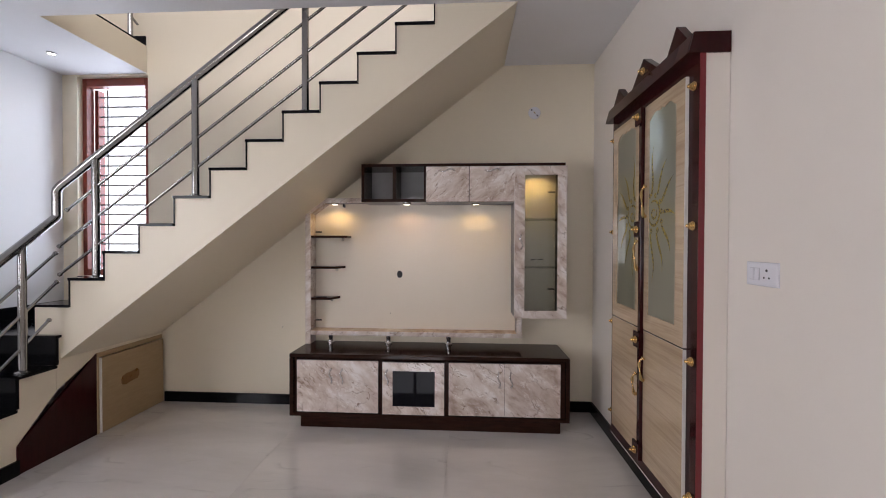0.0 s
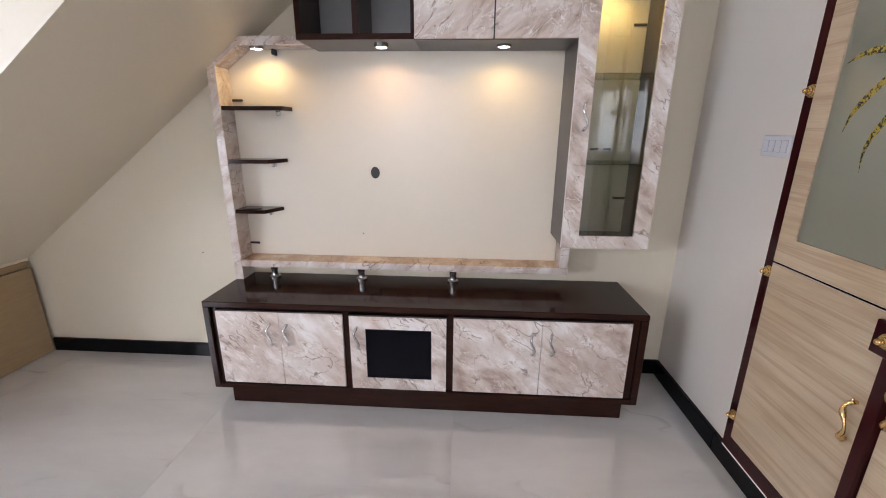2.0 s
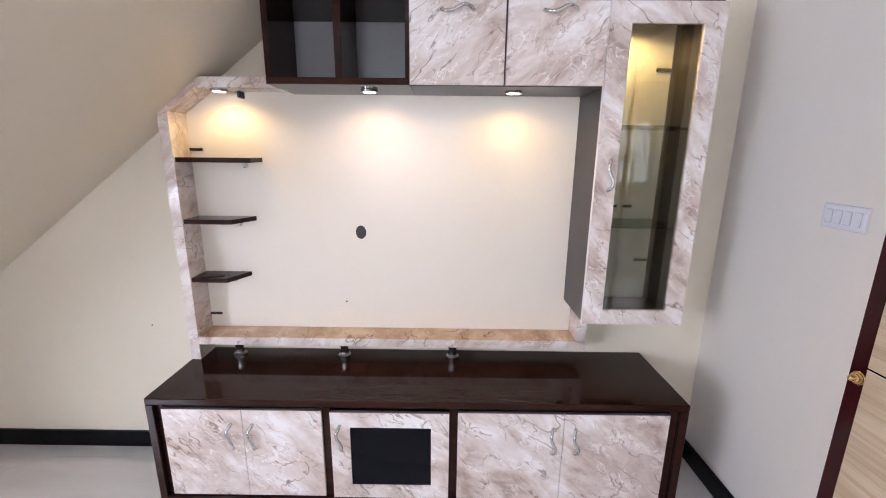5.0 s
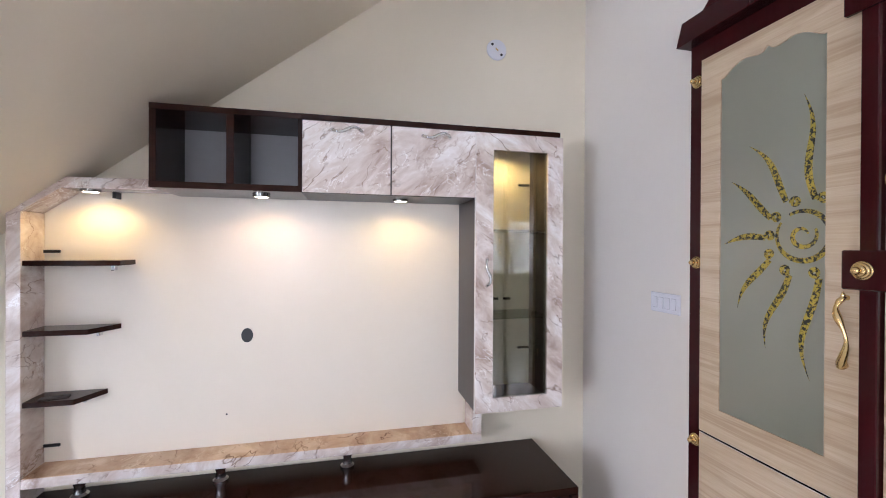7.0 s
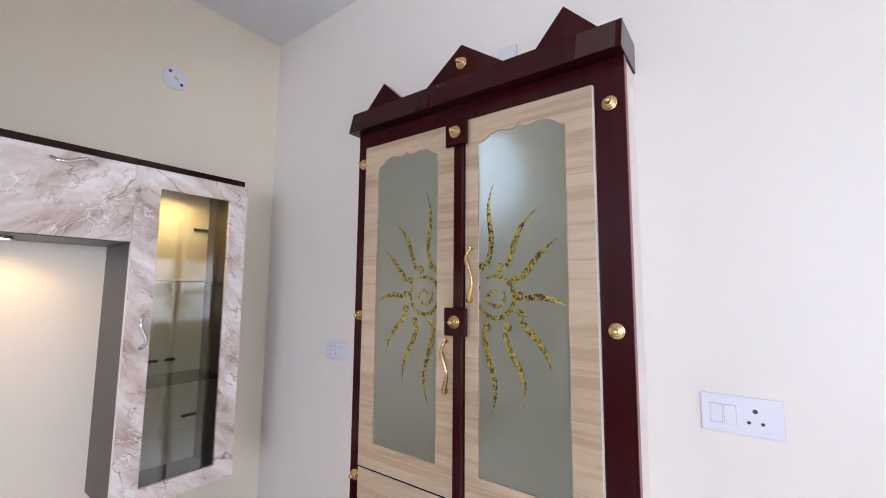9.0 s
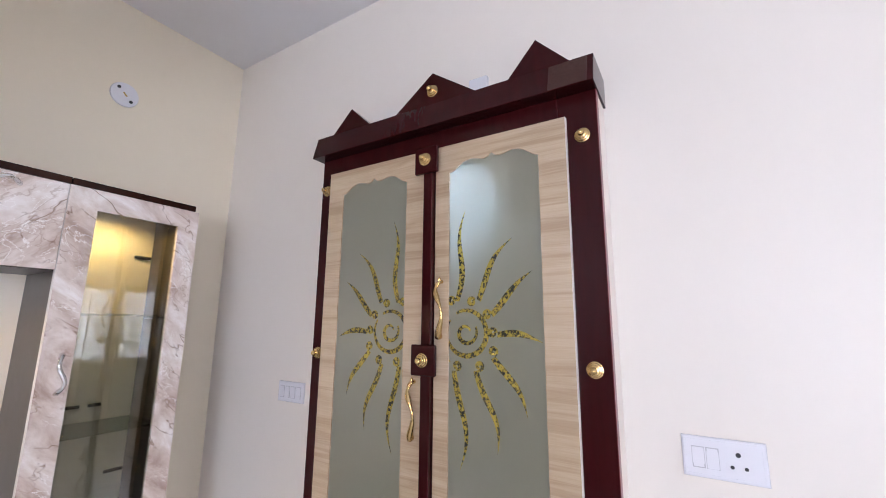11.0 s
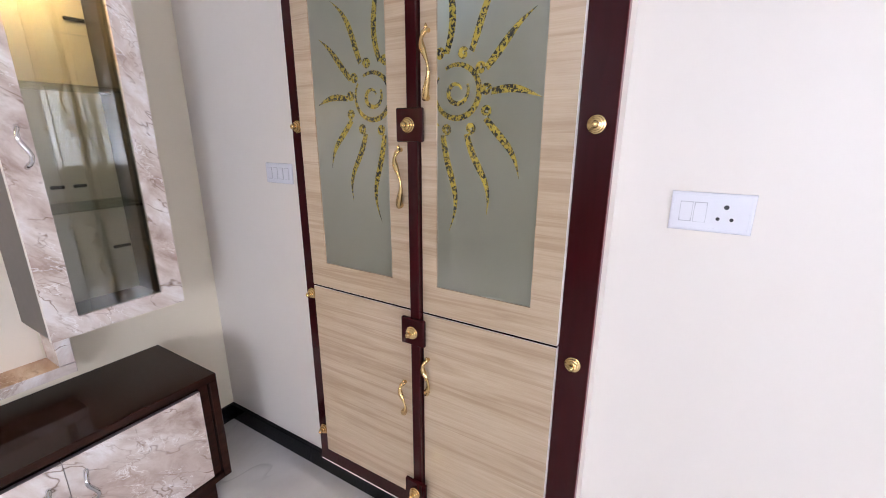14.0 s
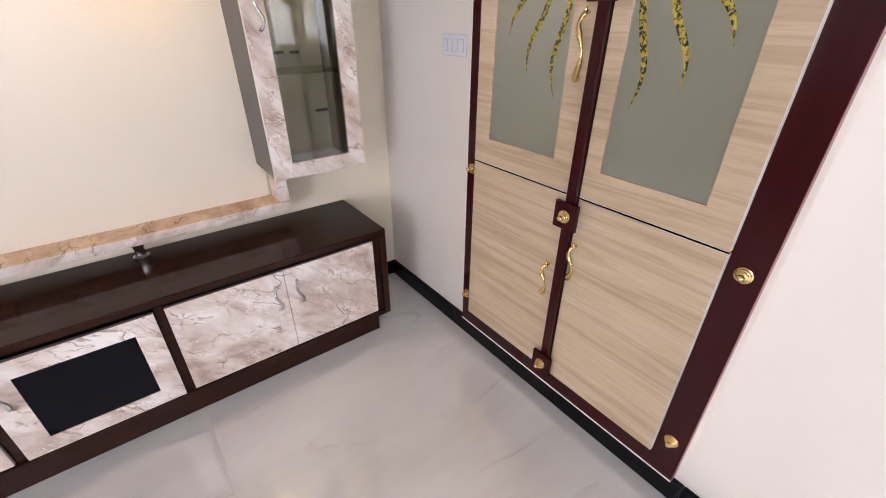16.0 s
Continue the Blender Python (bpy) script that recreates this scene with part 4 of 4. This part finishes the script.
def add_strip(bm, left, right, x, clip):
    lo, hi = clip
    va = [bm.verts.new((x, min(hi, max(lo, p.x)), p.y)) for p in left]
    vb = [bm.verts.new((x, min(hi, max(lo, p.x)), p.y)) for p in right]
    for i in range(len(va) - 1):
        if abs(va[i].co.y - vb[i].co.y) + abs(va[i + 1].co.y - vb[i + 1].co.y) + abs(va[i].co.z - vb[i].co.z) < 1e-5:
            continue
        bm.faces.new((va[i], va[i + 1], vb[i + 1], vb[i]))


def ring(bm, c, r0, r1, a0, a1, w0, w1, x, clip):
    n = 40
    L, R = [], []
    for i in range(n + 1):
        u = i / n
        a = radians(a0 + (a1 - a0) * u)
        r = r0 + (r1 - r0) * u
        w = (w0 + (w1 - w0) * u) * (0.35 + 0.65 * math.sin(math.pi * min(1, max(0, u * 0.9 + 0.05))))
        d = Vector((math.cos(a), math.sin(a)))
        L.append(c + d * (r + w))
        R.append(c + d * (r - w))
    add_strip(bm, L, R, x, clip)


def sun_motif(pane, cy, side, clip):
    """Half a sun: a spiral with seven rays, on one pane. side: +1 towards +y, -1 towards -y."""
    c = Vector((cy, 1.583))
    x = DX + 0.0033
    # each ray: its start, its tip, how it waves and bows, and the small curl at its foot
    rays = [((-0.022, 0.087), (-0.002, 0.351), -0.0107, 0.0020, (-0.046, 0.089)), ((0.048, 0.090), (0.140, 0.255), -0.0039, 0.0180, (0.018, 0.086)),
            ((0.084, 0.048), (0.194, 0.163), -0.0022, 0.0058, (0.065, 0.050)), ((0.100, -0.005), (0.216, -0.020), 0.0004, 0.0116, (0.081, 0.002)),
            ((0.081, -0.070), (0.172, -0.203), -0.0035, 0.0137, (0.081, -0.047)), ((0.025, -0.105), (0.090, -0.301), -0.0074, 0.0153, (0.040, -0.087)),
            ((-0.042, -0.109), (-0.019, -0.355), -0.0079, 0.0222, (-0.029, -0.090))]
    bm = bmesh.new()
    for (bx, bz), (tx, tz), wave, bow, (kx, kz) in rays:
        L, R = ray_shape((c.x + side * (bx + 0.3 * (kx - bx)), c.y + bz + 0.3 * (kz - bz)), (c.x + side * tx, c.y + tz), wave * side, bow * side, 0.0088)
        add_strip(bm, L, R, x, clip)
        turn = math.degrees(math.atan2(bz - kz, side * (bx - kx)))
        ring(bm, Vector((c.x + side * kx, c.y + kz)), 0.0110, 0.0050, turn - 20, turn + side * 420, 0.0064, 0.0056, x - 0.0002, clip)
    ring(bm, c, 0.062, 0.062, 60, 395, 0.0085, 0.0065, x, clip)
    ring(bm, c, 0.034, 0.014, 150, 520, 0.0070, 0.0050, x, clip)
    ring(bm, c + Vector((-0.004 * side, 0)), 0.092, 0.090, 300 if side < 0 else 130, 400 if side < 0 else 230, 0.004, 0.003, x, clip)
    bmesh.ops.recalc_face_normals(bm, faces=bm.faces)
    me = part("sun_motif", bm, LEAF, pane, "gold and black sun transfer")
    return me


def peacock_handle(parent, y, z0, z1, flip):
    """A cast brass peacock handle: a small head, a swelling neck and a flared tail."""
    n = 18
    L = z1 - z0
    pts, rad = [], []
    for i in range(n + 1):
        u = i / n
        off = 0.010 + 0.020 * math.sin(math.pi * u) ** 0.7
        pts.append((-off, flip * 0.0125 * math.sin(2.1 * math.pi * u ** 0.85 + 0.4), z1 - L * u))
        r = 0.0036 + 0.0048 * math.exp(-((u - 0.28) / 0.12) ** 2) + 0.0034 * math.exp(-((u - 0.03) / 0.05) ** 2) + 0.0070 * max(0, (u - 0.60) / 0.40) ** 0.9
        rad.append(r)
    pts = [(0.0, pts[0][1], pts[0][2])] + pts + [(0.0, pts[-1][1], pts[-1][2])]
    rad = [0.006] + rad + [0.008]
    h = part("handle", tube(pts, rad, 10), BRASS, parent, "cast brass peacock handle", smooth=True)
    h.matrix_basis = pose(DX, y, 0)
    cr = part("crest", lathe([(0.002, 0), (0.005, 0.006), (0.0035, 0.012), (0, 0.017)], 8), BRASS, h, smooth=True)
    cr.location = (-0.012, pts[1][1], z1 - 0.002)
    return h


dl, gl_ = glazed_door(2.497, 2.919, 0.974, 2.1485, 2.568, 2.850, 1.060, 2.060, "ash laminate door with a scalloped frosted pane")
sun_motif(gl_, 2.6208, 1, (2.5685, 2.8495))
dr, gr_ = glazed_door(2.058, 2.457, 0.974, 2.1485, 2.132, 2.4095, 1.060, 2.060, "ash laminate door with a scalloped frosted pane")
sun_motif(gr_, 2.3538, -1, (2.1325, 2.409))
for y0, y1 in ((2.497, 2.919), (2.058, 2.457)):
    d = part("door", box(DX, PX - 0.001, y0, y1, 0.270, 0.966, 0.001), ASH, pj, "solid ash laminate door")
    part("edge_band", box(DX + 0.0003, PX - 0.001, y0 - 0.0014, y0 - 0.0001, 0.270, 0.966), EDGE, d)
    part("edge_band", box(DX + 0.0003, DX + 0.0022, y0, y1, 0.9661, 0.9669), EDGE, d)
    # strip in dark maroon that paints the gap between the doors dark
    part("top_edge", box(DX + 0.0024, PX - 0.001, y0, y1, 0.9661, 0.9669), MAROON, d, "maroon strip darkening the gap above the door")
    if y0 > 2.4:
        peacock_handle(d, 2.523, 0.600, 0.712, 1)
    else:
        peacock_handle(d, 2.434, 0.706, 0.820, 1)
peacock_handle(dl, 2.519, 1.288, 1.441, 1)
peacock_handle(dr, 2.428, 1.572, 1.728, 1)
nl = thing("niche_lamp", "small lit cool lamp inside the prayer cabinet top", "lamp", at=(1.01, 2.475, 2.14))
part("body", lathe([(0.02, 0.0), (0.02, 0.03), (0.012, 0.0745)], 16), PLASTIC, nl, smooth=True)
